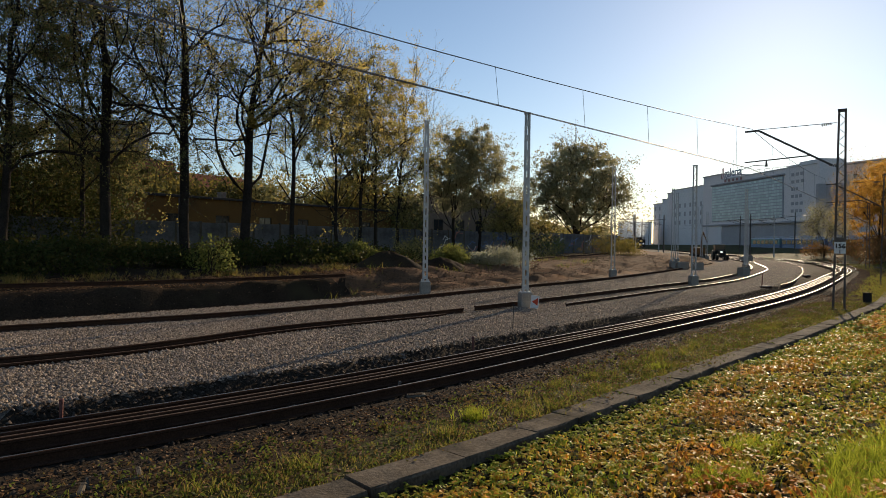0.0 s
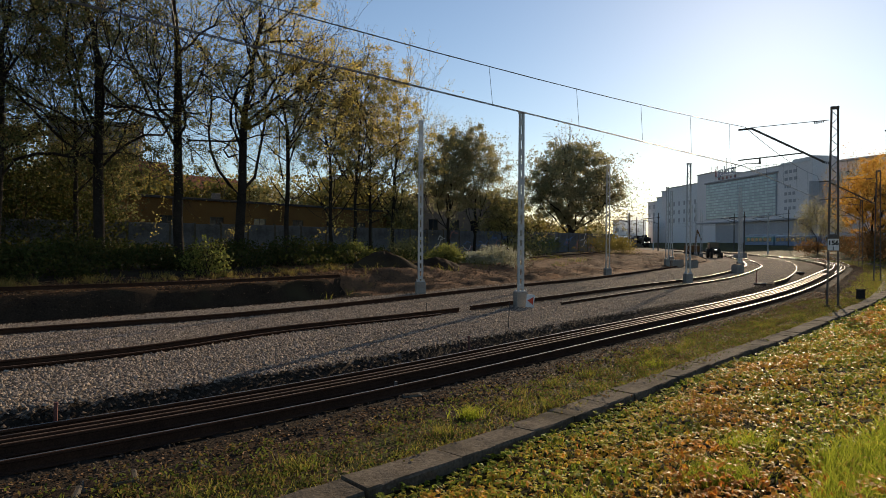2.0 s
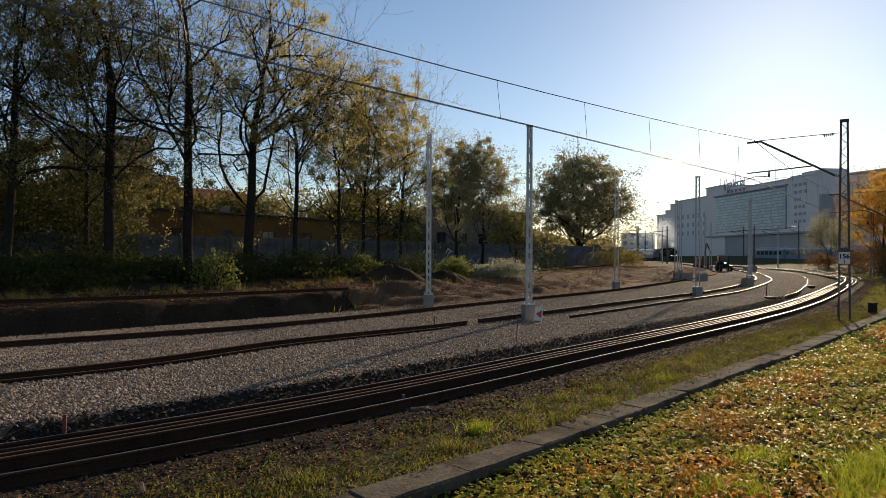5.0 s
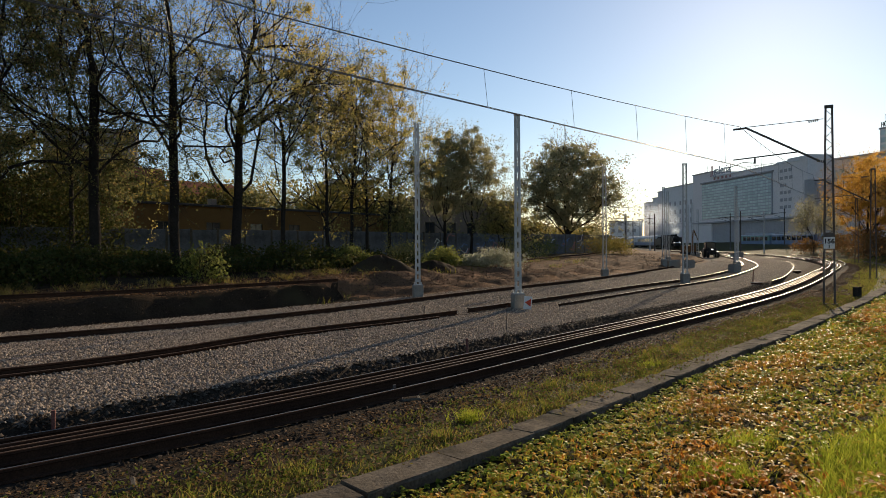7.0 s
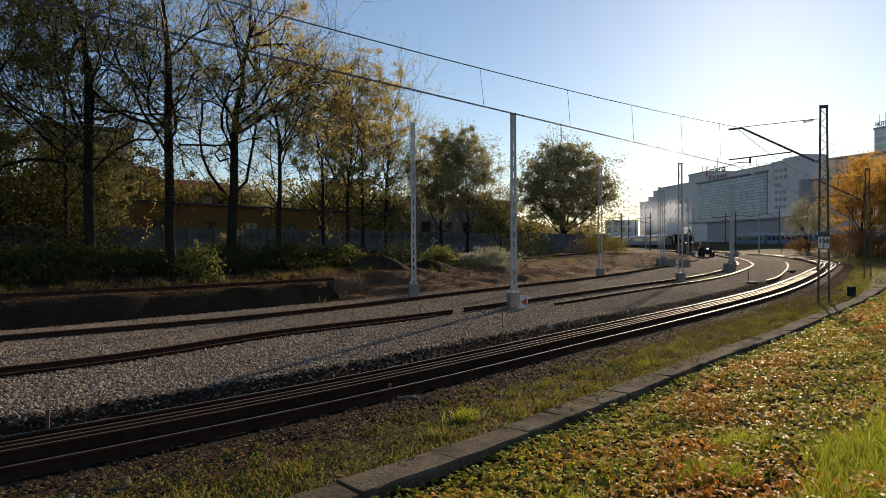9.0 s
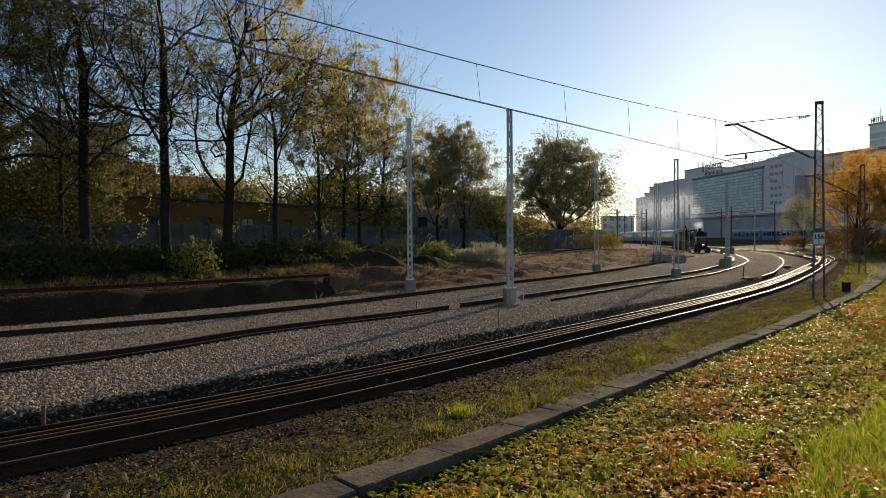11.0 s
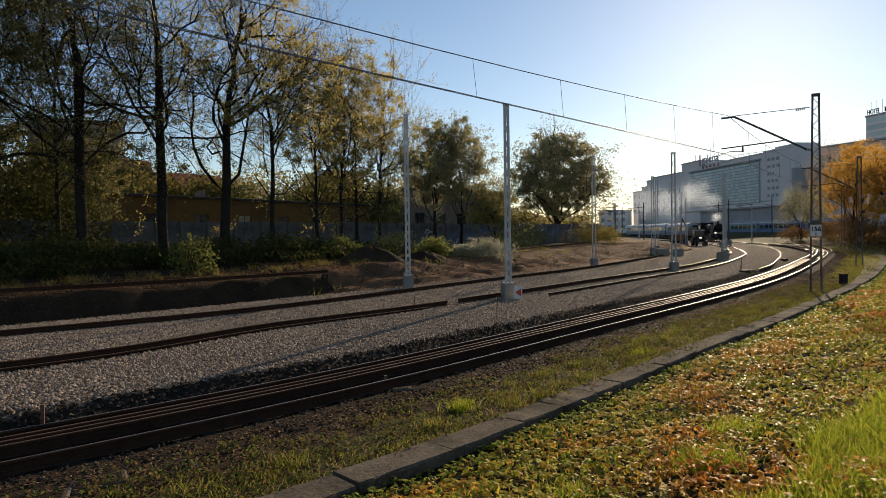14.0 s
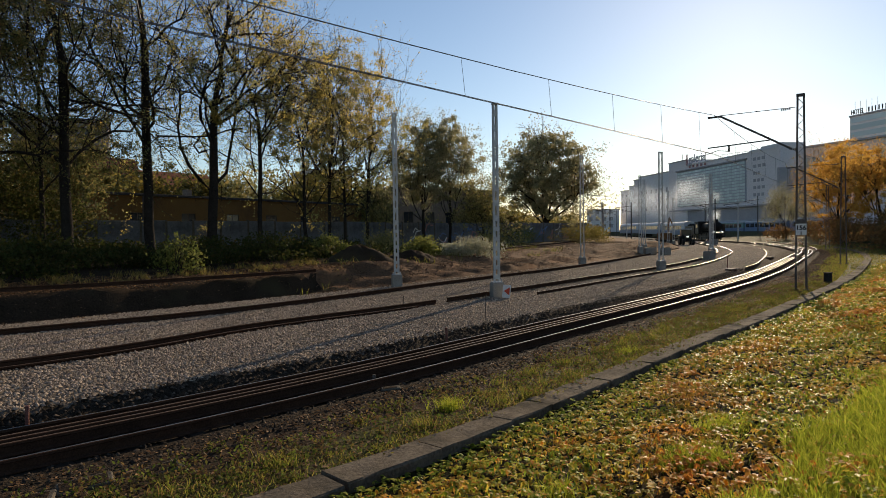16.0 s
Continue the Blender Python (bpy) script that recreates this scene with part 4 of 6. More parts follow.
def gabled_house(x, y, turn, wide, deep, eaves, ridge, wall_mat, label):
    z = 1.4
    thing = empty("house", pose(x, y, z, 0, 0, turn), label=label, category="house")
    bm = boxed((0, 0, -1), (wide, deep, eaves))
    v = [bm.verts.new(c) for c in ((0, 0, eaves), (0, deep, eaves), (0, deep / 2, ridge), (wide, 0, eaves), (wide, deep, eaves), (wide, deep / 2, ridge))]
    bm.faces.new((v[0], v[1], v[2]))
    bm.faces.new((v[3], v[5], v[4]))
    part("wall", bm, wall_mat, thing)
    for sy, name in ((0, "roof"), (1, "roof")):
        y0 = -0.4 if sy == 0 else deep + 0.4
        z0 = eaves - 0.4 * (ridge - eaves) / (deep / 2)
        bm = bmesh.new()
        lo = [bm.verts.new(c) for c in ((-0.4, y0, z0), (wide + 0.4, y0, z0), (wide + 0.4, deep / 2, ridge), (-0.4, deep / 2, ridge))]
        hi = [bm.verts.new((c.co.x, c.co.y, c.co.z + 0.18)) for c in lo]
        bm.faces.new(lo)
        bm.faces.new(hi)
        for i in range(4):
            bm.faces.new((lo[i], lo[(i + 1) % 4], hi[(i + 1) % 4], hi[i]))
        bmesh.ops.recalc_face_normals(bm, faces=bm.faces)
        part(name, bm, RED_TILE, thing, "red tiled roof slope")
    for i in range(3):
        part("window", boxed((1.5 + i * 3.5, -0.04, eaves - 2.4), (2.9 + i * 3.5, 0.02, eaves - 0.9)), DARK_GLASS, thing)
    return thing


gabled_house(-64, 118, 40, 14, 9, 12.5, 16.5, GREEN_RENDER, "green rendered house with a red tiled roof")
gabled_house(-50, 124, 50, 14, 9, 10.5, 14, PALE_RENDER, "pale house with a red tiled roof")

# garden trees behind the workshop, seen over its roof
for i in range(15):
    t = i / 14
    x, y = -78 + 74 * t + rb.uniform(-3, 3), 62 + 62 * t + rb.uniform(-4, 4)
    build_bush(x, y, rb.uniform(10, 14), rb.uniform(10, 14.5), 200 + i, LEAF_GARDEN if i % 5 else LEAF_GREEN, 5200, 0.62, "yellowing garden tree behind the workshop", "garden trees", "garden_tree")
for i, (x, y, wide, tall) in enumerate(((-46, 90, 9, 11.5), (-40, 95, 9, 12.5), (-34, 99, 8, 11), (-29, 104, 9, 12.5), (-23, 109, 9, 12), (-17, 112, 9, 11), (-7, 108, 8, 10), (11, 116, 8, 6.5), (17, 121, 8, 6), (23, 118, 7, 5.5), (28, 122, 7, 5))):
    build_bush(x, y, wide, tall, 230 + i, LEAF_GARDEN if i % 3 else LEAF_GREEN, 4200, 0.55, "yellowing garden tree behind the workshop", "garden trees", "garden_tree")


# ---- shopping centre and hotel ----
# cladding and plinth tones are lifted to put distance haze into the colour
MALL = rough_surface("hazed_taupe_cladding", (0.72, 0.66, 0.64), (0.8, 0.74, 0.72), 0.15, 0.7, fine=2.0, depth=0.005, strength=0.1)
MALL_GREY = rough_surface("hazed_grey_cladding", (0.7, 0.68, 0.67), (0.78, 0.76, 0.75), 0.15, 0.7, fine=2.0, depth=0.005, strength=0.1)
MALL_DARK = rough_surface("hazed_dark_plinth", (0.36, 0.34, 0.34), (0.44, 0.42, 0.42), 0.2, 0.7, fine=3.0)
PANE = material("green_curtain_glass", lambda n, l, b: l.new(mixed(n, l, ramp(n, l, n.new("ShaderNodeObjectInfo").outputs["Random"], [(0, (0, 0, 0)), (1, (1, 1, 1))]), (0.38, 0.47, 0.48), (0.54, 0.64, 0.65)), b.inputs["Base Color"]), 0.12)
MULLION = rough_surface("grey_glazing_bars", (0.3, 0.32, 0.35), (0.38, 0.4, 0.43), 0.2, 0.6, fine=3.0)
SIGN_RED = rough_surface("red_sign_letters", (0.32, 0.16, 0.16), (0.42, 0.22, 0.2), 2.0, 0.5)


def lettering(text, size, depth, mat, parent, m):
    cu = bpy.data.curves.new("letters", "FONT")
    cu.body, cu.size, cu.extrude = text, size, depth
    ob = new("letters", cu)
    me = bpy.data.meshes.new_from_object(ob.evaluated_get(bpy.context.evaluated_depsgraph_get()))
    bpy.data.objects.remove(ob)
    me.materials.clear()
    me.materials.append(mat)
    p = part("letters", me, None, parent)
    p.matrix_local = m
    return p


def block(parent, name, lo, hi, mat, label="", bevel=0.06):
    return part(name, boxed(lo, hi, bevel), mat, parent, label)


def build_mall():
    # local x runs along the facade from its far end towards the viewer, y into the building
    mall = empty("shopping_centre", pose(102.1, 257.5, 1.3, 0, 0, -83.2), label="large taupe shopping centre with a glass curtain wall", category="shopping centre")
    block(mall, "main_wall", (6.0, 0, 9.0), (60.4, 7.6, 26.2), MALL)
    block(mall, "rear_wall", (6.0, 7.65, -2), (36.0, 40, 25.6), MALL)
    block(mall, "plinth", (-8, 0.5, -2), (60.4, 7.6, 9.0), MALL_DARK, "dark lower storey")
    block(mall, "ledge", (-8, -0.5, 8.7), (61, 0.5, 9.3), MALL_DARK, "dark ledge over the lower storey")
    # the roofline climbs in shallow steps
    for x0, x1, top in ((6.0, 46, 26.5), (46, 52, 26.9), (52, 60.4, 27.4)):
        block(mall, "parapet", (x0, -0.25, 26.2), (x1 - 0.02, 0.5, top), MALL_GREY)
    block(mall, "beam", (-1.2, -0.7, 24.2), (44.8, -0.02, 24.75), MALL_DARK, "dark beam above the glass")
    # end wall of the main block with a darker lower front, and the set-back wing with its band of windows
    block(mall, "stair_tower", (60.45, -0.4, 20.0), (61.6, 7.6, 27.6), MALL)
    block(mall, "stair_front", (60.45, -0.6, -2), (61.8, 7.8, 19.95), MALL_DARK, "darker lower front of the main block's end wall")
    wing = part("wing", boxed((0, 0, -2), (62, 30, 26.4), 0.05), MALL, mall)
    wing.matrix_local = mall.matrix_world.inverted() @ pose(118.0, 210.0, 1.3, 0, 0, -69)
    roof = part("wing_roof", boxed((-0.5, -0.9, 26.4), (62.5, 30, 27.0), 0.05), MALL_DARK, wing)
    for i in range(20):
        w = part("window", boxed((0.8 + i * 2.9, -0.06, 18.4), (3.4 + i * 2.9, 0.03, 23.4), 0.01), PANE, wing)
    for x in (3, 9, 16, 24, 33):
        part("roof_rail", rod(bmesh.new(), (x, 0, 27.0), (x, 0, 28.0), 0.05, 4), OLD_STEEL, wing)
    # curtain wall
    glass = part("curtain_wall_frame", boxed((-0.6, -0.25, 10.4), (44.2, -0.02, 24.15), 0.02), MULLION, mall, "grey glazing bars of the curtain wall")
    nx, nz = 30, 13
    dx, dz = 44.2 / nx, 13.4 / nz
    bm = boxed((0, -0.33, 0), (dx * 0.84, -0.26, dz * 0.72), 0.01)
    me = bpy.data.meshes.new("pane")
    bm.to_mesh(me)
    bm.free()
    me.materials.append(PANE)
    for i in range(nx):
        for k in range(nz):
            ob = new("pane", me)
            ob.parent = glass
            ob.location = (-0.35 + i * dx, 0, 10.6 + k * dz)
    # name on the roof, with a smaller line of bars below it and a latticed mark before it
    lettering("galeria", 4.4, 0.12, MULLION, mall, pose(8.5, -0.4, 26.9, 90, 0, 0))
    for x in (6.5, 7.4):
        part("sign_mark", rod(bmesh.new(), (x, -0.4, 26.4), (x + 0.5, -0.4, 30.4), 0.16, 4), SIGN_RED, mall, "slanted mark beside the roof sign")
    for i in range(5):
        block(mall, "sign_bar", (8.6 + i * 2.7, -0.5, 25.0), (9.5 + i * 2.7, -0.3, 25.9), SIGN_RED, "faded red sign letter as a plain bar", 0.02)
    for i in range(16):
        part("roof_rail", rod(bmesh.new(), (22.5 + i * 1.5, 4, 26.2), (22.5 + i * 1.5, 4, 28.4 - 0.06 * i), 0.07, 4), MALL_GREY, mall)
    part("roof_rail", rod(bmesh.new(), (22.5, 4, 28.4), (45, 4, 27.4), 0.08, 4), MALL_GREY, mall)
    for i, w in enumerate((6.5, 7.0, 3.6, 6.0, 6.5, 6.2)):
        for k in range(3):
            block(mall, "tenant_bar", (48 + k * w / 3, -0.14, 23.4 - i * 2.3), (48 + (k + 0.62) * w / 3, 0.0, 24.4 - i * 2.3), MALL_DARK, "grey tenant sign as a plain bar", 0.02)
    for x, top in ((-6, 32), (-3, 30.5), (5, 34), (11, 31)):
        part("aerial", rod(bmesh.new(), (x, 5, 25), (x, 5, top), 0.1), OLD_STEEL, mall)
    # stepped wing running away to the station
    steps = [(-8.0, 6.0, 28.3), (-35.6, -8.0, 25.2), (-42.0, -35.6, 24.3), (-48.1, -42.0, 21.9), (-58.4, -48.1, 20.3)]
    for i, (x0, x1, top) in enumerate(steps):
        step = block(mall, "stepped_wing", (x0, 0.4 * i, -2), (x1 - 0.02, 40, top), MALL_GREY if i % 2 else MALL)
        part("coping", boxed((x0 - 0.2, 0.4 * i - 0.25, top), (x1 - 0.04, 40, top + 0.35), 0.03), MALL_DARK, step)
        if i in (1, 4):
            for k in range(int((x1 - x0) / 4.6)):
                for q in range(3):
                    part("window", boxed((x0 + 1.6 + k * 4.6, 0.4 * i - 0.08, 10 + q * 3.6), (x0 + 2.9 + k * 4.6, 0.4 * i + 0.02, 11.8 + q * 3.6)), MALL_DARK, step)
    return mall


build_mall()


def build_hotel():
    hotel = empty("hotel_tower", pose(202.2, 303.9, 1.3, 0, 0, -78), label="tall blue-grey glass hotel tower with roof letters", category="hotel")
    part("wall", boxed((0, 0, -2), (34, 26, 53), 0.1), MALL_GREY, hotel)
    for k in range(15):
        part("window_band", boxed((0.6, -0.12, 4 + k * 3.3), (33.4, 0.0, 6.2 + k * 3.3), 0.02), PANE, hotel)
    part("parapet", boxed((-0.3, -0.3, 53), (34.3, 26.3, 53.8), 0.05), MALL_DARK, hotel)
    lettering("HOTEL", 3.2, 0.15, BLACK_PAINT, hotel, pose(1.0, -0.3, 54.0, 90, 0, 0) @ Matrix.Diagonal((0.7, 1, 1, 1)))
    for i in range(7):
        part("sign_bar", boxed((10.2 + i * 1.75, -0.3, 54.0), (10.75 + i * 1.75, -0.05, 56.2), 0.02), BLACK_PAINT, hotel, "dark roof letter as a plain bar")
    for i in range(5):
        part("aerial", rod(bmesh.new(), (2 + i * 3, 1, 53.8), (2 + i * 3, 1, 60), 0.08), OLD_STEEL, hotel)


build_hotel()
building("station_annex", (76, 300), (90, 296), 14, 1.3, 12.5, MALL_GREY, "distant pale flat-roofed block", [(1 + i * 3, 3 + k * 3.2, 1.6, 1.6) for i in range(4) for k in range(3)], glass=MALL_DARK)
building("distant_block", (40, 330), (76, 322), 14, 1.3, 10.5, PALE_RENDER, "distant pale flat-roofed block", [(1 + i * 3.2, 3 + k * 3.2, 1.6, 1.6) for i in range(10) for k in range(2)], glass=MALL_DARK)


# ---- trains ----
TRAIN_BLACK = rough_surface("sooty_black_enamel", (0.01, 0.01, 0.01), (0.03, 0.028, 0.026), 1.0, 0.45, fine=12, depth=0.003)
COACH_PALE = rough_surface("pale_coach_paint", (0.42, 0.45, 0.48), (0.52, 0.55, 0.58), 0.5, 0.4, fine=8, depth=0.001, strength=0.1)
# coach blue is paled, with the haze of the distance in it
COACH_BLUE = rough_surface("hazed_blue_coach_paint", (0.14, 0.19, 0.27), (0.18, 0.24, 0.33), 0.5, 0.4, fine=8, depth=0.001, strength=0.1)
COACH_ROOF = rough_surface("grey_coach_roof", (0.4, 0.41, 0.42), (0.52, 0.53, 0.54), 0.5, 0.4, fine=8, depth=0.002, strength=0.1)
# railcar colours are lightened for distance haze as well
EMU_BLUE = rough_surface("hazed_railcar_blue", (0.15, 0.21, 0.32), (0.2, 0.27, 0.39), 0.5, 0.35, fine=8, depth=0.001, strength=0.1)
EMU_GREEN = rough_surface("hazed_railcar_green", (0.16, 0.27, 0.25), (0.2, 0.33, 0.3), 0.5, 0.35, fine=8, depth=0.001, strength=0.1)


def lamp_look(n, l, b):
    b.inputs["Emission Color"].default_value = (1, 0.95, 0.85, 1)
    b.inputs["Emission Strength"].default_value = 0.9


LAMP_GLOW = material("lit_headlamp", lamp_look, 0.3)
SAFETY_ORANGE = rough_surface("dull_machine_orange", (0.16, 0.08, 0.03), (0.22, 0.11, 0.04), 1.0, 0.5)


def wheel(parent, x, y, r, thick=0.13):
    bm = bmesh.new()
    rod(bm, (0, -thick / 2, 0), (0, thick / 2, 0), r, 20)
    rod(bm, (0, -thick / 2 - 0.02, 0), (0, thick / 2 + 0.02, 0), r * 0.25, 10)
    w = part("wheel", bm, TRAIN_BLACK, parent)
    w.location = (x, y, r)
    return w


def build_loco():
    loco = empty("steam_locomotive", None, label="black steam locomotive in steam", category="locomotive")
    bm = bmesh.new()
    rod(bm, (-1.8, 0, 2.75), (4.7, 0, 2.75), 0.85, 20)
    part("boiler", bm, TRAIN_BLACK, loco, "long black boiler", True)
    bm = bmesh.new()
    rod(bm, (4.7, 0, 2.75), (6.2, 0, 2.75), 0.9, 20)
    rod(bm, (6.2, 0, 2.75), (6.32, 0, 2.75), 0.6, 16)
    part("smokebox", bm, TRAIN_BLACK, loco, "", True)
    bm = bmesh.new()
    rod(bm, (5.4, 0, 3.5), (5.4, 0, 4.25), 0.28, 14, 0.34)
    part("chimney", bm, TRAIN_BLACK, loco, "", True)
    for x in (3.2, 1.2):
        bm = bmesh.new()
        rod(bm, (x, 0, 3.5), (x, 0, 4.1), 0.42, 14, 0.3)
        part("dome", bm, TRAIN_BLACK, loco, "", True)
    bm = boxed((-4.2, -1.45, 1.3), (-1.8, 1.45, 3.6), 0.05)
    part("cab", bm, TRAIN_BLACK, loco)
    part("cab_roof", boxed((-4.6, -1.55, 3.6), (-1.6, 1.55, 3.95), 0.12), TRAIN_BLACK, loco)
    for sy in (-1.46, 1.4):
        part("cab_window", boxed((-3.6, sy, 2.6), (-2.5, sy + 0.06, 3.3)), DARK_GLASS, loco)
    part("running_board", boxed((-1.8, -1.4, 1.45), (6.3, 1.4, 1.55)), TRAIN_BLACK, loco)
    for sy in (-1, 1):
        part("smoke_deflector", boxed((4.6, sy * 1.3 - 0.03, 1.6), (6.3, sy * 1.3 + 0.03, 3.3), 0.01), TRAIN_BLACK, loco)
        part("cylinder", boxed((4.4, sy * 1.2 - 0.3, 0.7), (5.8, sy * 1.2 + 0.3, 1.4), 0.1), TRAIN_BLACK, loco)
        part("side_rod", boxed((-2.6, sy * 0.95 - 0.04, 0.68), (4.6, sy * 0.95 + 0.04, 0.8)), OLD_STEEL, loco)
        bm = bmesh.new()
        rod(bm, (6.3, sy * 0.85, 1.06), (6.85, sy * 0.85, 1.06), 0.1, 10)
        rod(bm, (6.85, sy * 0.85, 1.06), (6.9, sy * 0.85, 1.06), 0.24, 14)
        part("buffer", bm, OLD_STEEL, loco)
        bm = bmesh.new()
        rod(bm, (6.32, sy * 0.8, 1.75), (6.5, sy * 0.8, 1.75), 0.14, 12)
        part("headlamp", bm, LAMP_GLOW, loco, "lit round headlamp")
    part("buffer_beam", boxed((6.15, -1.4, 0.75), (6.32, 1.4, 1.4), 0.02), TRAIN_BLACK, loco)
    for x, r in ((-2.6, 0.72), (-1.0, 0.72), (0.6, 0.72), (2.2, 0.72), (4.0, 0.72), (5.4, 0.43)):
        for sy in (-0.75, 0.75):
            wheel(loco, x, sy, r)
    return loco


def build_tender():
    t = empty("tender", None, label="black coal tender behind the locomotive", category="tender")
    part("tank", boxed((-3.6, -1.45, 1.1), (3.4, 1.45, 3.0), 0.06), TRAIN_BLACK, t)
    bm = bmesh.new()
    rg = random.Random(3)
    for _ in range(60):
        p = Vector((rg.uniform(-2.6, 2.8), rg.uniform(-1.1, 1.1), 3.0 + rg.uniform(0, 0.25)))
        bmesh.ops.create_icosphere(bm, subdivisions=1, radius=rg.uniform(0.15, 0.32), matrix=Matrix.Translation(p))
    part("coal", bm, TRAIN_BLACK, t, "heap of coal")
    for x in (-2.4, -0.8, 0.8, 2.4):
        for sy in (-0.75, 0.75):
            wheel(t, x, sy, 0.5)
    return t


def coach_profile(bm, x0, x1, wide, z0, z1, arch):
    """A body with inward-curving roof."""
    pts = [(-wide / 2, z0), (-wide / 2, z1)]
    for i in range(1, 8):
        a = math.pi * i / 8
        pts.append((-math.cos(a) * wide / 2, z1 + math.sin(a) * arch))
    pts += [(wide / 2, z1), (wide / 2, z0)]
    ends = [[bm.verts.new((x, y, z)) for y, z in pts] for x in (x0, x1)]
    n = len(pts)
    for i in range(n):
        bm.faces.new((ends[0][i], ends[0][(i + 1) % n], ends[1][(i + 1) % n], ends[1][i]))
    bm.faces.new(ends[0][::-1])
    bm.faces.new(ends[1])
    bmesh.ops.recalc_face_normals(bm, faces=bm.faces)
    return bm


def build_coach(length, label):
    c = empty("passenger_coach", None, label=label, category="passenger coach", group="coaches of the train")
    h = length / 2
    part("lower_body", boxed((-h, -1.42, 0.9), (h, 1.42, 1.95), 0.04), COACH_BLUE, c, "dark blue lower side")
    part("upper_body", boxed((-h, -1.42, 1.95), (h, 1.42, 3.35), 0.03), COACH_PALE, c, "pale upper side")
    part("roof", coach_profile(bmesh.new(), -h, h, 2.84, 3.3, 3.35, 0.62), COACH_ROOF, c, "", False)
    for sy in (-1, 1):
        for i in range(10):
            x = -h + 1.9 + i * (length - 5) / 9.4
            part("window", boxed((x, sy * 1.425 - 0.015, 2.1), (x + 1.35, sy * 1.425 + 0.015, 3.0), 0.005), DARK_GLASS, c)
    for x in (-h + 3, h - 3):
        for dx in (-1.2, 1.2):
            for sy in (-0.75, 0.75):
                wheel(c, x + dx, sy, 0.46)
        part("bogie", boxed((x - 1.8, -1.1, 0.35), (x + 1.8, 1.1, 0.8), 0.05), TRAIN_BLACK, c)
    for x in (-h - 0.12, h + 0.02):
        part("gangway", boxed((x - 0.1, -0.6, 1.0), (x + 0.2, 0.6, 3.2), 0.05), TRAIN_BLACK, c)
    return c


def build_railcar(x, y, turn, length, label):
    c = empty("electric_railcar", pose(x, y, 1.12, 0, 0, turn), label=label, category="railcar", group="parked blue railcars")
    h = length / 2
    part("lower_body", boxed((-h, -1.42, 0.5), (h, 1.42, 1.9), 0.08), EMU_BLUE, c)
    part("upper_body", boxed((-h, -1.4, 1.9), (h, 1.4, 3.3), 0.05), EMU_GREEN if length < 16 else EMU_BLUE, c)
    part("roof", coach_profile(bmesh.new(), -h, h, 2.8, 3.25, 3.3, 0.35), COACH_ROOF, c)
    for sy in (-1, 1):
        for i in range(int(length / 2.2)):
            part("window", boxed((-h + 0.9 + i * 2.15, sy * 1.41 - 0.015, 2.0), (-h + 2.6 + i * 2.15, sy * 1.41 + 0.015, 2.95), 0.005), DARK_GLASS, c)
    for x0 in (-h * 0.6, 0, h * 0.55):
        part("roof_unit", boxed((x0 - 1.6, -0.9, 3.62), (x0 + 1.6, 0.9, 3.98), 0.08), COACH_ROOF, c, "pale equipment box on the roof")
    for x0 in (-h + 3, h - 3):
        for dx in (-1.1, 1.1):
            for sy in (-0.75, 0.75):
                wheel(c, x0 + dx, sy, 0.42)
    return c


side_track = empty("railway_track", None, label="station siding with parked railcars", category="railway track", kind="structure")
SIDING = spline([(88.5, 120), (87, 150), (85.5, 180), (84, 240)], 2)
for s_ in (-0.75, 0.75):
    rail_piece("rail", offset(SIDING, s_), -0.06, RUST, side_track)
build_railcar(87.6, 142, 93, 17, "dark blue electric railcar parked by the shopping centre")
build_railcar(86.6, 160.5, 93, 18, "dark blue electric railcar parked by the shopping centre")
build_railcar(85.7, 178, 93, 15, "green and blue railcar with a dark glazed end")

CHIMNEY_Y = [(0, 232.5), (2, 219.2), (4, 205.8), (6.5, 187), (8, 174.5), (9, 167), (11.5, 149.5), (13.5, 139.6), (16, 129.8)]
PATH_S = MAIN_S
CHIMNEY_S = [(t, float(np.interp(y, MAIN[:, 1], PATH_S))) for t, y in CHIMNEY_Y]


def chimney_at(t):
    return float(np.interp(t, [c[0] for c in CHIMNEY_S], [c[1] for c in CHIMNEY_S]))


def on_track(s):
    """Pose of a vehicle's middle at the distance s along the main track, facing the viewer."""
    x, y = float(np.interp(s, PATH_S, MAIN[:, 0])), float(np.interp(s, PATH_S, MAIN[:, 1]))
    xa, ya = float(np.interp(s - 4, PATH_S, MAIN[:, 0])), float(np.interp(s - 4, PATH_S, MAIN[:, 1]))
    return pose(x, y, float(rise(y)), 0, 0, math.degrees(math.atan2(ya - y, xa - x)))


loco, tender = build_loco(), build_tender()
coaches = [build_coach(21.5, "pale and dark blue passenger coach behind the locomotive") for _ in range(3)]
TRAIN = [(loco, 5.4), (tender, 13.6), (coaches[0], 28.8), (coaches[1], 51.2), (coaches[2], 73.6)]

# the droplets' blue tint paints skylight and haze onto white steam
SMOKE = leaf_material("sky_tinted_steam", [(0.78, 0.86, 0.94), (0.86, 0.92, 0.98)], glow=0.9)


def build_puff(seed, radius, count, dark=False):
    """A drifting cloud of fine droplets."""
    rng = np.random.default_rng(seed)
    lumps = rng.normal(size=(7, 3)) * radius * 0.55
    cen = lumps[rng.integers(0, 7, count)] + rng.normal(size=(count, 3)) * radius * 0.45
    v = (cen[:, None] + rng.normal(size=(count, 3, 3)) * rng.uniform(0.008, 0.02, (count, 1, 1))).reshape(-1, 3)
    f = np.arange(count * 3).reshape(-1, 3)
    ob = new("steam_puff", tris("steam_puff", v, f, SMOKE))
    return tagged(ob, "pale drifting puff of steam from the locomotive", "steam", "steam of the locomotive", "stuff")


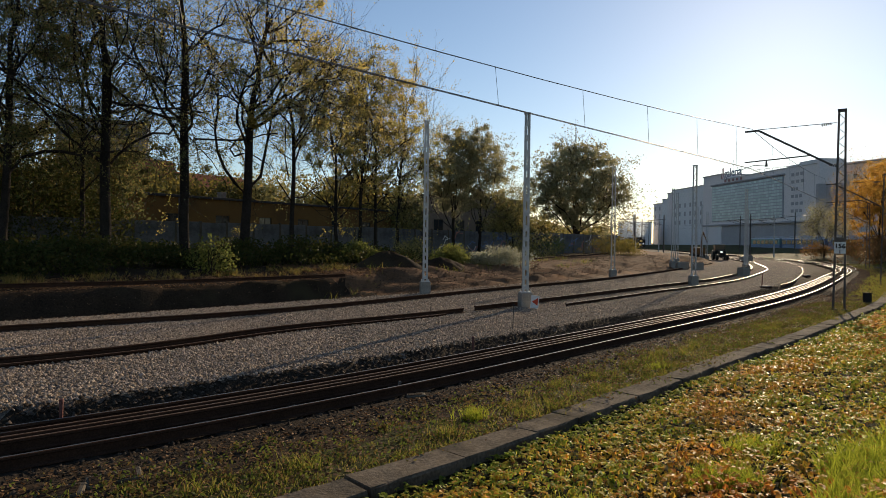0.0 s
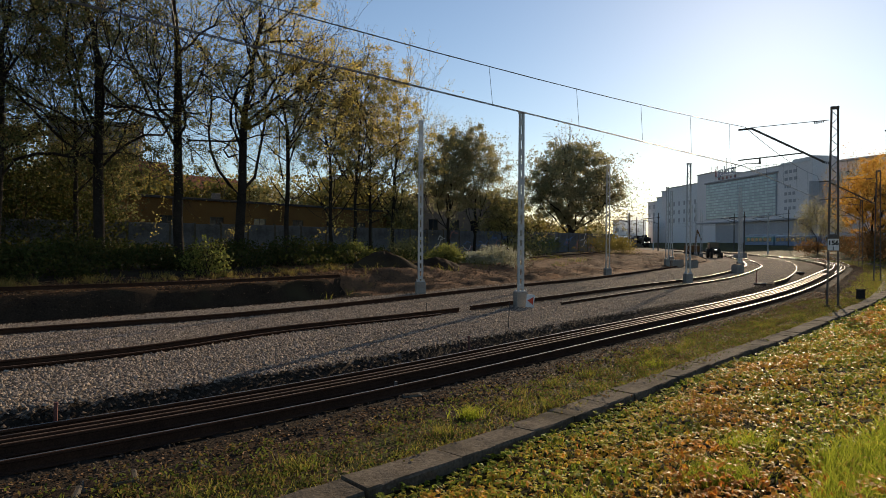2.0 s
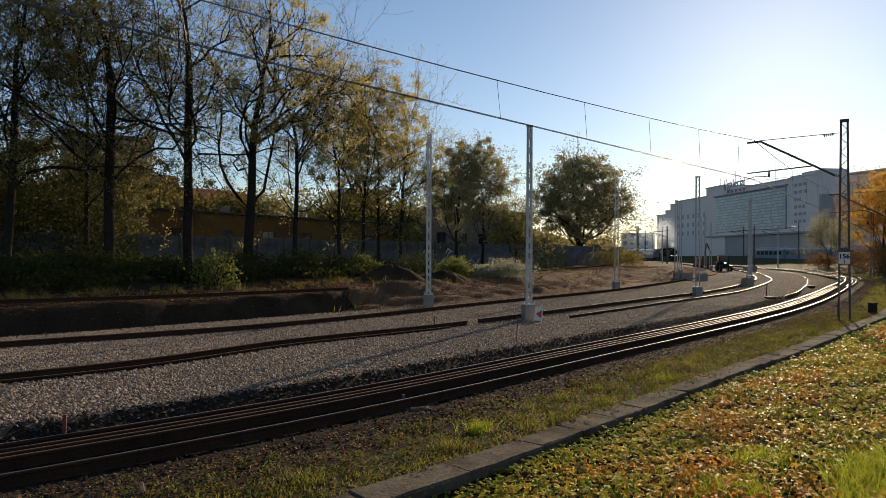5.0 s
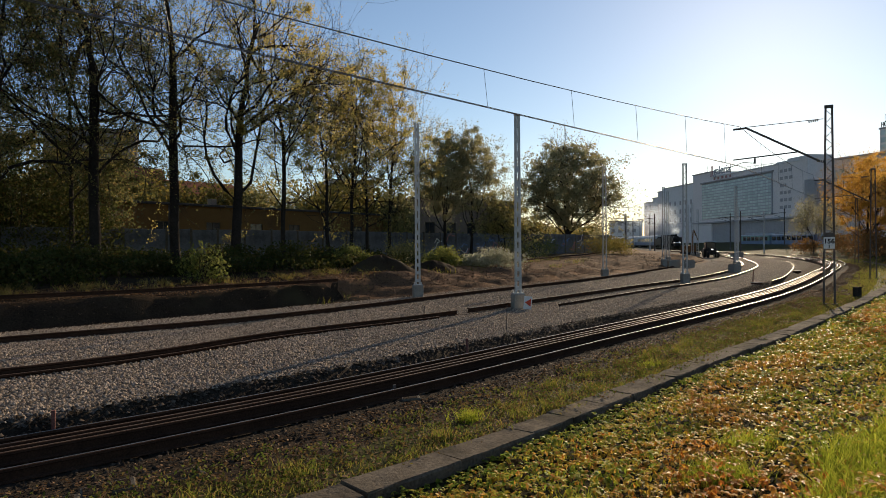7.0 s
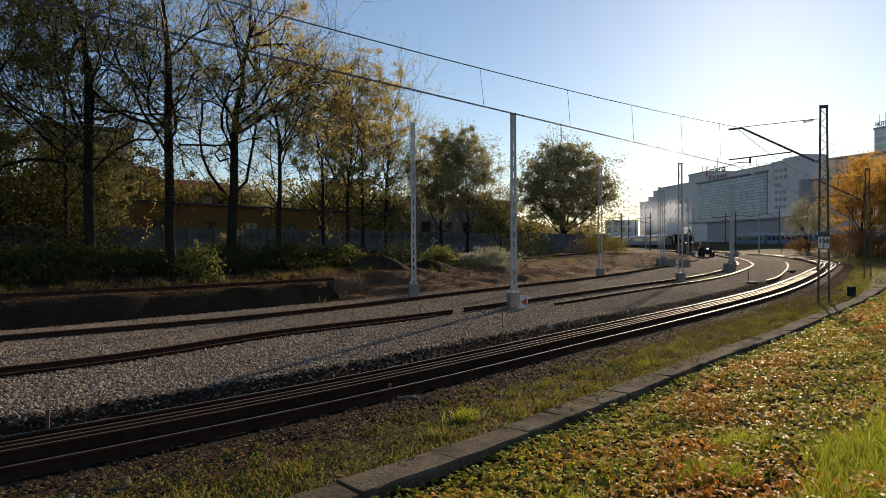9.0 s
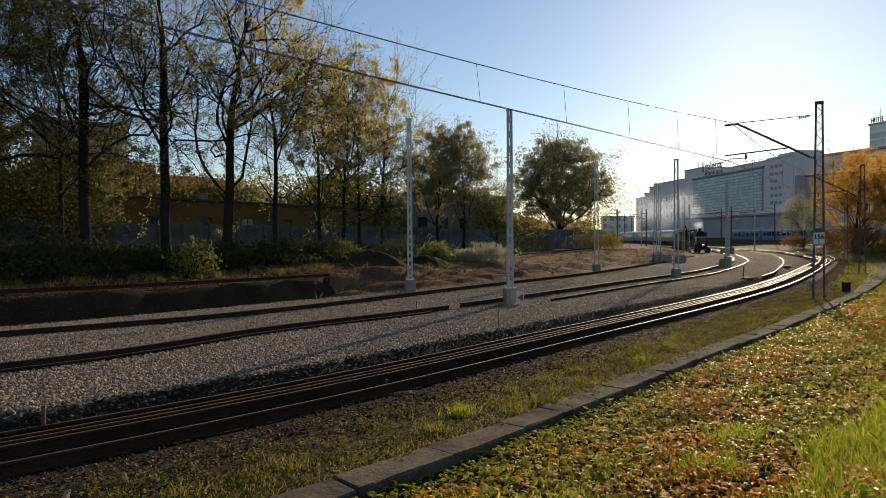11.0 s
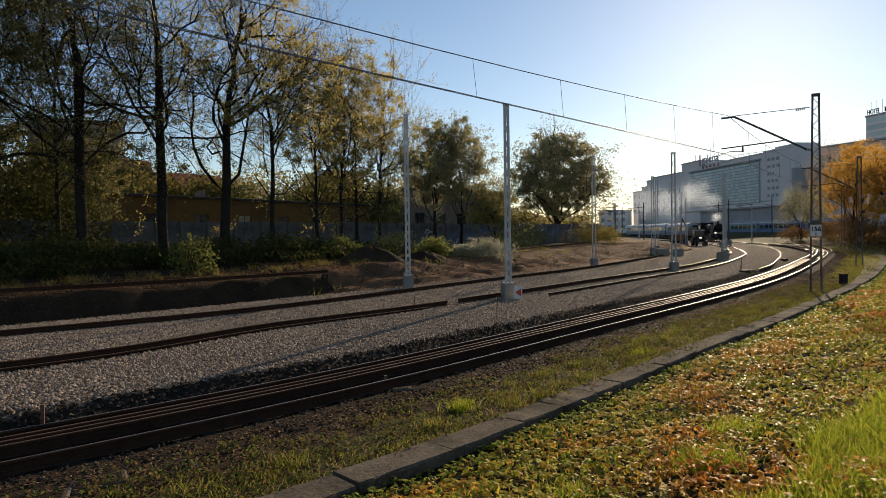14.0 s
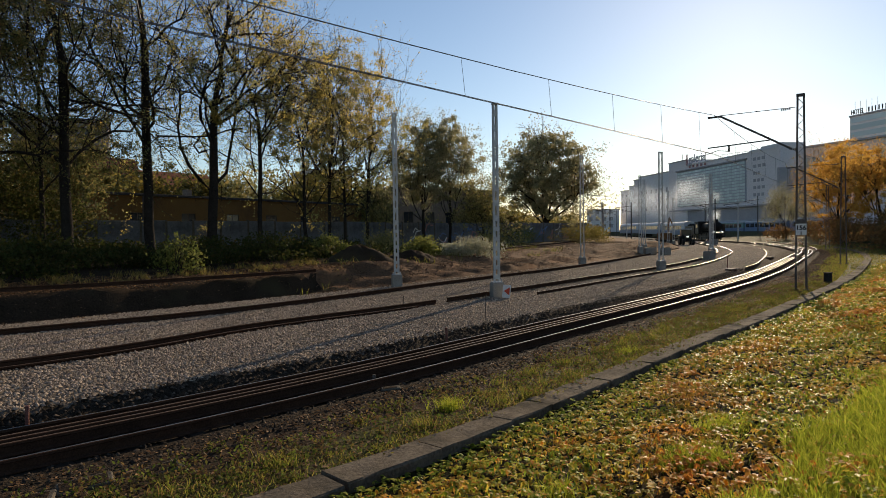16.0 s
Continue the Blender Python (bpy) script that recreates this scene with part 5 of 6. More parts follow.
PUFFS = []
for i in range(19):
    f = i / 18
    PUFFS.append((build_puff(300 + i, 0.9 + 2.7 * f ** 0.7, int(11000 + 11500 * f)), f))

# road-rail tractor and crane arm on the far ballast
def build_tractor():
    x, y = 43.6, 107.0
    z = float(ground_z([x], [y])[0])
    t = empty("tractor", pose(x, y, z, 0, 0, -100), label="dark tractor with lit lamp standing on the ballast", category="tractor")
    part("bonnet", boxed((0.3, -0.45, 0.9), (2.1, 0.45, 1.6), 0.1), TRAIN_BLACK, t)
    part("cab", boxed((-1.2, -0.75, 1.0), (0.3, 0.75, 2.5), 0.08), DARK_GLASS, t)
    part("cab_roof", boxed((-1.35, -0.85, 2.5), (0.45, 0.85, 2.65), 0.05), COACH_PALE, t, "pale cab roof")
    part("chassis", boxed((-1.3, -0.5, 0.6), (2.0, 0.5, 0.95), 0.04), TRAIN_BLACK, t)
    for x0, y0, r in ((-0.7, -0.85, 0.75), (-0.7, 0.85, 0.75), (1.5, -0.75, 0.5), (1.5, 0.75, 0.5)):
        wheel(t, x0, y0, r, 0.35)
    part("headlamp", boxed((2.1, -0.4, 1.25), (2.16, -0.05, 1.45)), LAMP_GLOW, t)
    x, y = 41.2, 110.0
    z = float(ground_z([x], [y])[0])
    e = empty("crane", pose(x, y, z, 0, 0, -70), label="small dull orange crane standing on the ballast", category="crane")
    part("undercarriage", boxed((-1.2, -0.9, 0), (1.2, 0.9, 0.6), 0.06), TRAIN_BLACK, e)
    part("body", boxed((-1.1, -0.8, 0.6), (0.9, 0.8, 1.7), 0.08), SAFETY_ORANGE, e)
    bm = bmesh.new()
    rod(bm, (0.4, 0.2, 1.6), (0.9, 0.2, 4.3), 0.14)
    rod(bm, (0.9, 0.2, 4.3), (1.9, 0.2, 2.6), 0.1)
    part("arm", bm, SAFETY_ORANGE, e)


build_tractor()


# ---- small things ----
WARN_RED = rough_surface("red_reflective_film", (0.5, 0.06, 0.03), (0.65, 0.1, 0.05), 2.0, 0.4, fine=20, depth=0.001, strength=0.1)
STAKE = rough_surface("weathered_red_wood", (0.12, 0.05, 0.04), (0.24, 0.11, 0.09), 4.0, 0.9, fine=30)


def build_warning():
    board = empty("warning_board", pose(3.4, 26.62, 0.0, 0, 6, 12), label="small white board with a red triangle leaning on the foundation", category="sign")
    part("panel", boxed((-0.17, -0.012, 0), (0.17, 0.012, 0.52), 0.004), WHITE_PAINT, board)
    bm = bmesh.new()
    vs = [bm.verts.new((x, y, z)) for y in (-0.022, -0.013) for x, z in ((-0.13, 0.27), (0.12, 0.11), (0.12, 0.43))]
    bm.faces.new(vs[:3])
    bm.faces.new(vs[3:][::-1])
    for i in range(3):
        bm.faces.new((vs[i], vs[(i + 1) % 3], vs[3 + (i + 1) % 3], vs[3 + i]))
    bmesh.ops.recalc_face_normals(bm, faces=bm.faces)
    part("triangle", bm, WARN_RED, board, "red triangle")


build_warning()


def build_stake(x, y, h, w, label, mat, tilt=2):
    z = float(ground_z([x], [y])[0])
    s = tagged(new("stake"), label, "stake", "survey stakes")
    s.matrix_world = pose(x, y, z - 0.02, tilt, tilt * 0.7, 20)
    part("post", boxed((-w / 2, -w / 2, -0.2), (w / 2, w / 2, h), 0.004), mat, s)
    part("painted_top", boxed((-w / 2 - 0.002, -w / 2 - 0.002, h), (w / 2 + 0.002, w / 2 + 0.002, h + 0.08), 0.004), OLD_STEEL if mat is not STAKE else STAKE, s)


build_stake(-6.0, 10.05, 0.5, 0.05, "reddish wooden survey stake in the ballast", STAKE)
build_stake(0.62, 16.9, 0.56, 0.05, "reddish wooden survey stake in the ballast", STAKE, -2)
build_stake(-0.93, 12.2, 0.2, 0.05, "short grey stake beside the rail", CONCRETE)
build_stake(-0.7, 23.4, 0.42, 0.022, "thin steel survey rod in the ballast", OLD_STEEL)
build_stake(1.95, 20.4, 0.72, 0.018, "thin steel survey rod in the ballast", OLD_STEEL)
build_stake(19.9, 42.2, 0.85, 0.05, "wooden survey stake in the ballast", STAKE)


def build_blocks():
    for x, y, a, b, h, turn in ((25.0, 71.5, 1.5, 0.8, 0.75, 20), (26.4, 70.6, 1.2, 0.8, 0.8, 35), (26.0, 58.6, 0.9, 0.7, 0.75, 30), (46.0, 104, 1.0, 0.7, 0.7, 0), (48.0, 106, 0.8, 0.6, 0.9, 0)):
        z = float(ground_z([x], [y])[0])
        ob = new("concrete_block")
        ob.matrix_world = pose(x, y, z - 0.03, 0, 0, turn)
        tagged(ob, "pale concrete foundation block lying on the ballast", "concrete block", "concrete blocks on the ballast")
        part("base", boxed((-a / 2, -b / 2, 0), (a / 2, b / 2, h), 0.04), FRESH_CONCRETE, ob)
        part("cap", boxed((-a / 2 + 0.08, -b / 2 + 0.08, h), (a / 2 - 0.08, b / 2 - 0.08, h + 0.05), 0.01), CONCRETE, ob)
    for x, y in ((20.0, 41.9), (31.5, 58.5)):
        z = float(ground_z([x], [y])[0])
        ob = new("cable_box")
        ob.matrix_world = pose(x, y, z, 0, 0, 35)
        tagged(ob, "low rusty trackside cable box with a pale lid", "cable box", "trackside cable boxes")
        part("casing", boxed((-0.36, -0.2, -0.1), (0.36, 0.2, 0.09), 0.02), RUST, ob)
        part("lid", boxed((-0.39, -0.23, 0.09), (0.39, 0.23, 0.13), 0.01), FRESH_CONCRETE, ob)
    cabinet_paint = rough_surface("dark_cabinet_paint", (0.02, 0.019, 0.018), (0.05, 0.046, 0.042), 3.0, 0.9, fine=20, depth=0.002, strength=0.2, spec=0.03)
    z = float(ground_z([20.3], [32.2])[0])
    ob = new("trackside_cabinet")
    ob.matrix_world = pose(20.3, 32.2, z, 0, 0, 20)
    tagged(ob, "small dark steel cabinet standing in the grass", "cabinet")
    part("casing", boxed((-0.16, -0.13, 0), (0.16, 0.13, 0.46), 0.02), cabinet_paint, ob)
    part("lid", boxed((-0.18, -0.15, 0.46), (0.18, 0.15, 0.5), 0.01), cabinet_paint, ob)
    for x, y, turn in ((-19.6, 60.0, 50), (-12.6, 69.0, 48), (1.0, 84, 48), (5, 89, 48)):
        z = float(ground_z([x], [y])[0])
        van = empty("parked_van", pose(x, y, z, 0, 0, turn), label="pale van parked behind the grey wall", category="van", group="vans behind the wall")
        part("body", boxed((-2.3, -0.95, 0.35), (2.3, 0.95, 2.55), 0.15), COACH_PALE, van)
        part("roof", coach_profile(bmesh.new(), -2.2, 1.5, 1.8, 2.5, 2.56, 0.28), COACH_PALE, van)
        part("windscreen", boxed((1.5, -0.8, 1.3), (2.33, 0.8, 2.1), 0.05), DARK_GLASS, van)
        for x0 in (-1.5, 1.5):
            for y0 in (-0.9, 0.9):
                wheel(van, x0, y0, 0.34, 0.2)


build_blocks()


def build_slabs():
    for x, y, a, b, turn in ((-3.9, 7.6, 0.6, 0.35, 30), (-3.2, 8.0, 0.5, 0.3, 40), (-4.3, 7.2, 0.5, 0.35, 20), (-0.6, 11.9, 0.35, 0.2, 10), (3.4, 15.6, 0.5, 0.25, 35)):
        z = float(ground_z([x], [y])[0])
        ob = new("stone_slab")
        ob.matrix_world = pose(x, y, z - 0.03, 3, -4, turn)
        tagged(ob, "flat weathered slab sunk in the soil beside the rail", "stone slab", "slabs beside the rail")
        part("slab", boxed((-a / 2, -b / 2, 0), (a / 2, b / 2, 0.07), 0.02), CONCRETE, ob)
        part("crust", boxed((-a / 2 + 0.04, -b / 2 + 0.04, 0.07), (a / 2 - 0.06, b / 2 - 0.05, 0.076), 0.002), SOIL, ob)


build_slabs()


def far_pole(x, y, h, label):
    z = float(ground_z([x], [y])[0])
    p = empty("station_mast", pose(x, y, z), label=label, category="railway mast", group="masts in the station yard")
    part("pole", rod(bmesh.new(), (0, 0, -0.3), (0, 0, h), 0.16, 8, 0.11), OLD_STEEL if "dark" in label else GALVANISED, p)
    part("bracket", rod(bmesh.new(), (-3.2, 0, h - 1.2), (0.3, 0, h - 0.9), 0.05), OLD_STEEL, p)
    part("bracket", rod(bmesh.new(), (-3.2, 0, h - 1.2), (0, 0, h - 2.2), 0.04), OLD_STEEL, p)


for x, y, h, lab in ((39, 140, 7.5, "dark slender station mast with a bracket"), (44.5, 138, 8.2, "dark slender station mast with a bracket"), (52, 165, 9, "pale slender station mast with a bracket"),
                     (55, 190, 9, "dark slender station mast with a bracket"), (58, 128, 8.5, "dark slender station mast with a bracket"), (66, 135, 8.5, "pale slender station mast with a bracket"),
                     (47.5, 170, 9, "pale slender station mast with a bracket"), (70, 160, 9, "dark slender station mast with a bracket"), (78, 150, 8.5, "dark slender station mast with a bracket"),
                     (52, 215, 9.5, "pale slender station mast with a bracket"), (66, 220, 9.5, "dark slender station mast with a bracket"), (41.5, 150, 8.0, "pale slender station mast with a bracket")):
    far_pole(x, y, h, lab)


# ---- loose cover: sleepers, stones, litter, grass, creeper ----
def build_sleepers():
    bm = boxed((-0.12, -1.25, -0.14), (0.12, 1.25, 0), 0.015)
    me = bpy.data.meshes.new("sleeper")
    bm.to_mesh(me)
    bm.free()
    me.materials.append(TIMBER)
    for s in np.arange(S0 - 14, S0 + 120, 0.62):
        j = int(np.argmin(np.abs(MAIN_S - s)))
        n = MAIN_N[j]
        ob = new("sleeper", me)
        ob.parent = main_track
        ob.matrix_world = pose(MAIN[j, 0], MAIN[j, 1], float(rise(MAIN[j, 1])) - 0.174, 0, 0, math.degrees(math.atan2(-n[0], n[1])))


build_sleepers()
STONE = leaf_material("broken_granite", [(0.12, 0.088, 0.06), (0.29, 0.222, 0.16), (0.46, 0.365, 0.27), (0.22, 0.158, 0.11)], glow=0.0, gloss=0.85)
# the rails' shade is put into these stone tones too
STONE_DARK = leaf_material("oily_stones_with_rail_shade", [(0.014, 0.011, 0.008), (0.036, 0.027, 0.02), (0.08, 0.062, 0.046)], glow=0.0, gloss=0.85)
STONE_BROWN = leaf_material("dark_brown_stones", [(0.022, 0.016, 0.011), (0.05, 0.037, 0.026), (0.12, 0.09, 0.066), (0.035, 0.026, 0.018)], glow=0.0, gloss=0.9)
WEEDS = leaf_material("weed_leaves", [(0.06, 0.085, 0.016), (0.13, 0.16, 0.03), (0.17, 0.11, 0.04), (0.1, 0.06, 0.03)], glow=0.5)
CLODS = leaf_material("earth_clods", [(0.04, 0.025, 0.016), (0.09, 0.053, 0.03), (0.16, 0.092, 0.048), (0.06, 0.038, 0.024)], glow=0.0, gloss=0.95)
LITTER = leaf_material("dry_leaf_litter", [(0.06, 0.032, 0.018), (0.16, 0.085, 0.04), (0.3, 0.18, 0.09), (0.1, 0.055, 0.032)], glow=0.2, gloss=0.7)
GRASS = leaf_material("grass_blades", [(0.07, 0.1, 0.016), (0.15, 0.17, 0.026), (0.26, 0.23, 0.045), (0.26, 0.17, 0.06)], glow=0.65)
FRESH_GRASS = leaf_material("fresh_grass_blades", [(0.17, 0.22, 0.02), (0.31, 0.35, 0.035), (0.45, 0.43, 0.06)], glow=0.66)
DRY_GRASS = leaf_material("dry_grass_blades", [(0.14, 0.12, 0.04), (0.24, 0.18, 0.06), (0.32, 0.22, 0.07), (0.12, 0.13, 0.03)], glow=0.5)
CREEPER_GREEN = leaf_material("green_creeper_leaves", [(0.12, 0.19, 0.03), (0.22, 0.29, 0.045), (0.34, 0.37, 0.06), (0.52, 0.44, 0.08)], glow=0.58, gloss=0.45)
CREEPER = leaf_material("creeper_leaves", [(0.16, 0.27, 0.03), (0.3, 0.4, 0.045), (0.44, 0.45, 0.055), (0.76, 0.58, 0.09), (0.34, 0.4, 0.045), (0.78, 0.46, 0.09), (0.62, 0.24, 0.06)],
                        (0.55, (0.74, 0.25, 0.06), 0.48, 0.7), glow=0.52, gloss=0.45, soft=0.06)


def strip_points(rng, count, s0, s1, u0, u1):
    s, u = rng.uniform(s0, s1, count), rng.uniform(u0, u1, count)
    x = np.interp(s, MAIN_S, MAIN[:, 0]) + np.interp(s, MAIN_S, MAIN_N[:, 0]) * u
    y = np.interp(s, MAIN_S, MAIN[:, 1]) + np.interp(s, MAIN_S, MAIN_N[:, 1]) * u
    return x, y, s, u


def stones(name, x, y, lo, hi, mat, label, seed, sink=0.3):
    rng = np.random.default_rng(seed)
    n = len(x)
    z = ground_z(x, y)
    octa = np.array([(1, 0, 0), (-1, 0, 0), (0, 1, 0), (0, -1, 0), (0, 0, 1)], dtype=float)
    size = rng.uniform(lo, hi, n)[:, None, None]
    v = octa[None] * rng.uniform(0.55, 1.2, (n, 5, 1)) + rng.normal(size=(n, 5, 3)) * 0.22 - np.array([0, 0, 0.25]) * (np.arange(5) < 4)[None, :, None]
    a = rng.uniform(0, 6.28, n)
    c, s = np.cos(a)[:, None], np.sin(a)[:, None]
    v = np.stack([v[..., 0] * c - v[..., 1] * s, v[..., 0] * s + v[..., 1] * c, v[..., 2] * 0.75], 2) * size
    v += np.stack([x, y, z + size[:, 0, 0] * sink], 1)[:, None]
    f = np.array([(0, 2, 4), (2, 1, 4), (1, 3, 4), (3, 0, 4)])
    f = (np.arange(n)[:, None, None] * 5 + f[None]).reshape(-1, 3)
    tagged(new(name, tris(name, v.reshape(-1, 3), f, mat)), label, "ballast", kind="stuff")


def blades(name, x, y, h, width, mat, label, seed, lean=0.35, category="grass"):
    rng = np.random.default_rng(seed)
    n = len(x)
    z = ground_z(x, y) - 0.01
    hh = h * rng.uniform(0.5, 1.25, n)
    a = rng.uniform(0, 6.28, n)
    d = np.c_[np.cos(a), np.sin(a), np.zeros(n)]
    b = rng.normal(size=(n, 3)) * lean
    b[:, 2] = 1
    base = np.c_[x, y, z]
    w = d * (width * rng.uniform(0.6, 1.3, n))[:, None]
    mid = base + b * hh[:, None] * 0.55
    tip = base + b * hh[:, None] + np.c_[b[:, 0], b[:, 1], np.zeros(n)] * hh[:, None] * 0.5
    q = np.stack([base - w, base + w, mid + w * 0.7, mid - w * 0.7], 1)
    r = np.stack([mid - w * 0.7, mid + w * 0.7, tip + w * 0.1, tip - w * 0.1], 1)
    tagged(new(name, quads(name, np.concatenate([q, r]), mat)), label, category, kind="stuff")


def build_cover():
    rng = np.random.default_rng(77)
    # fresh ballast, thinning with distance
    parts_ = [strip_points(rng, n, S0 + a, S0 + b, 1.85, 14.6)[:2] for n, a, b in ((12000, -8, 0), (50000, 0, 16), (22000, 16, 34), (10000, 34, 60), (6000, 60, 100))]
    x, y = np.concatenate([p[0] for p in parts_]), np.concatenate([p[1] for p in parts_])
    s, u = beside(x, y)
    x, y = x[u > ballast_u(s) - 0.1], y[u > ballast_u(s) - 0.1]
    stones("ballast_stones", x, y, 0.016, 0.042, STONE, "loose pale broken ballast stones", 78, 0.45)
    x, y, s, u = strip_points(rng, 7000, S0 - 6, S0 + 45, 1.1, 2.0)
    stones("shoulder_stones", x, y, 0.025, 0.055, STONE_BROWN, "ballast stones rolled down the shoulder", 79)
    x, y, s, u = strip_points(rng, 16000, S0 - 6, S0 + 45, -2.2, 1.5)
    stones("track_stones", x, y, 0.02, 0.045, STONE_DARK, "dark oily ballast between the old rails, rail shade in its colour", 80, 0.1)
    x, y, s, u = strip_points(rng, 9000, S0 + 26, S0 + 100, -4.0, -1.5)
    stones("verge_clods", x, y, 0.03, 0.07, CLODS, "dark earth and stones on the verge", 90)
    x, y, s, u = strip_points(rng, 9000, S0 - 5, S0 + 45, 14.0, 21)
    stones("clay_clods", x, y, 0.02, 0.06, CLODS, "clods and stones on the dug bank", 81)
    x, y, s, u = strip_points(rng, 9000, BANK_END - 4, BANK_END + 75, 15.0, 26)
    stones("bank_clods", x, y, 0.02, 0.085, CLODS, "clods of dug earth on the bank", 89)
    # leaf litter beside the old track
    x, y, s, u = strip_points(rng, 24000, S0 - 5, S0 + 40, -4.0, -1.2)
    z = ground_z(x, y) + 0.015
    q = leaf_quads(rng, np.c_[x, y, z], 0.07, 0.7)
    q[..., 2] = z[:, None] + (q[..., 2] - z[:, None]) * 0.35 + 0.01
    tagged(new("leaf_litter", quads("leaf_litter", q, LITTER)), "dry brown leaf litter beside the track", "leaf litter", kind="stuff")
    # turf between track and kerb: patchy
    x, y, s, u = strip_points(rng, 115000, S0 - 5, S0 + 70, -4.05, -1.9)
    keep = (wobble(x, y, 0.7, 3) + 0.6 * wobble(x, y, 0.25, 5) + (-u - 2.95) * 0.85) > rng.uniform(-0.25, 0.85, len(x))
    blades("turf_grass", x[keep], y[keep], 0.085, 0.006, GRASS, "patchy autumn grass along the kerb", 82)
    x, y, s, u = strip_points(rng, 11000, S0 + 40, S0 + 110, -8.5, -2.5)
    blades("far_grass", x, y, 0.13, 0.02, GRASS, "autumn grass beside the track", 83)
    # low weeds among the litter
    q = []
    for _ in range(900):
        cx, cy, *_r = strip_points(rng, 1, S0 - 4, S0 + 34, -4.0, -1.7)
        n = int(rng.uniform(14, 46))
        r = rng.uniform(0.05, 0.16)
        c = np.c_[cx + rng.normal(size=n) * r, cy + rng.normal(size=n) * r, np.zeros(n)]
        c[:, 2] = ground_z(c[:, 0], c[:, 1]) + rng.uniform(0.02, r * 1.3, n)
        q.append(c)
    c = np.concatenate(q)
    tagged(new("low_weeds", quads("low_weeds", leaf_quads(rng, c, 0.055, 0.5), WEEDS)), "low green and brown weeds beside the track", "weeds", kind="stuff")
    # tufts
    bx, by = [], []
    for _ in range(46):
        cx, cy, *_r = strip_points(rng, 1, S0 - 3, S0 + 26, -4.0, -2.2)
        n = int(rng.uniform(60, 170))
        bx.append(cx + rng.normal(size=n) * 0.13)
        by.append(cy + rng.normal(size=n) * 0.13)
    blades("grass_tufts", np.concatenate(bx), np.concatenate(by), 0.17, 0.006, GRASS, "bright tufts of grass among the litter", 84)
    # tall bright grass at the viewer's feet
    x = rng.uniform(1.6, 6.8, 50000)
    y = rng.uniform(3.0, 8.6, 50000)
    keep = (x * 0.95 - (y - 2.9) + 0.4 * wobble(x, y, 0.6, 7)) > 0.2
    blades("tall_grass", x[keep], y[keep], 0.24, 0.006, FRESH_GRASS, "tall bright green grass at the edge of the creeper", 85, 0.3)
    bx, by = [], []
    for cx, cy, sp, n in ((2.62, 6.3, 0.17, 900), (3.4, 7.4, 0.16, 300), (1.2, 6.0, 0.12, 150), (6.4, 9.0, 0.25, 260), (9.2, 14.0, 0.4, 250), (0.37, 10.26, 0.12, 260), (4.6, 14.6, 0.12, 160)):
        bx.append(cx + rng.normal(size=n) * sp)
        by.append(cy + rng.normal(size=n) * sp)
    blades("grass_clumps", np.concatenate(bx), np.concatenate(by), 0.2, 0.005, FRESH_GRASS, "clumps of bright grass growing through the creeper", 86)
    # dry fringe on the dug bank
    x, y, s, u = strip_points(rng, 30000, S0 - 12, BANK_END + 4, 22.6, 25.2)
    keep = wobble(x, y, 1.0, 8) + 0.5 * wobble(x, y, 0.35, 3) > rng.uniform(0.1, 1.0, len(x))
    blades("dry_grass", x[keep], y[keep], 0.3, 0.013, DRY_GRASS, "fringe of dry yellow grass on the bank", 87)
    x, y, s, u = strip_points(rng, 14000, BANK_END - 2, BANK_END + 40, 19, 34)
    keep = wobble(x, y, 1.6, 9) > rng.uniform(0.15, 1.0, len(x))
    blades("bank_weeds", x[keep], y[keep], 0.42, 0.014, GRASS, "weeds growing on the clay bank", 88)
    # brown leaves on the rim of the dug bank
    x, y, s, u = strip_points(rng, 15000, S0 - 12, BANK_END + 6, 20.7, 24.6)
    z = ground_z(x, y) + 0.02
    q = leaf_quads(rng, np.c_[x, y, z], 0.12, 0.7)
    q[..., 2] = z[:, None] + (q[..., 2] - z[:, None]) * 0.4 + 0.01
    tagged(new("bank_litter", quads("bank_litter", q, LITTER)), "brown leaf litter along the rim of the bank", "leaf litter", kind="stuff")
    # creeper
    x, y, s, u = strip_points(rng, 165000, S0 - 8, S0 + 52, -14.5, KERB_U - 0.1)
    d = np.hypot(x, y)
    gap = kerb_u(s) - 0.27 - u
    keep = (rng.uniform(size=len(x)) < np.clip(8.5 / d, 0.2, 1)) & (gap > 0)
    keep &= (d > 0.7) & ((y > 1.5) | (rng.uniform(size=len(x)) < 0.15))
    x, y, d, gap = x[keep], y[keep], d[keep], gap[keep]
    z = ground_z(x, y) + rng.uniform(0.02, 0.25, len(x)) * np.clip(0.7 + 0.5 * wobble(x, y, 0.8, 2), 0.2, 1.2) * np.clip(0.45 + gap * 0.6, 0.4, 1)
    n = len(x)
    rep = 5
    ang = np.repeat(rng.uniform(0, 6.28, n), rep) + np.tile(np.linspace(-1.3, 1.3, rep), n) + rng.normal(size=n * rep) * 0.12
    tilt = np.repeat(rng.uniform(-1.15, 0.45, n), rep) + rng.normal(size=n * rep) * 0.28
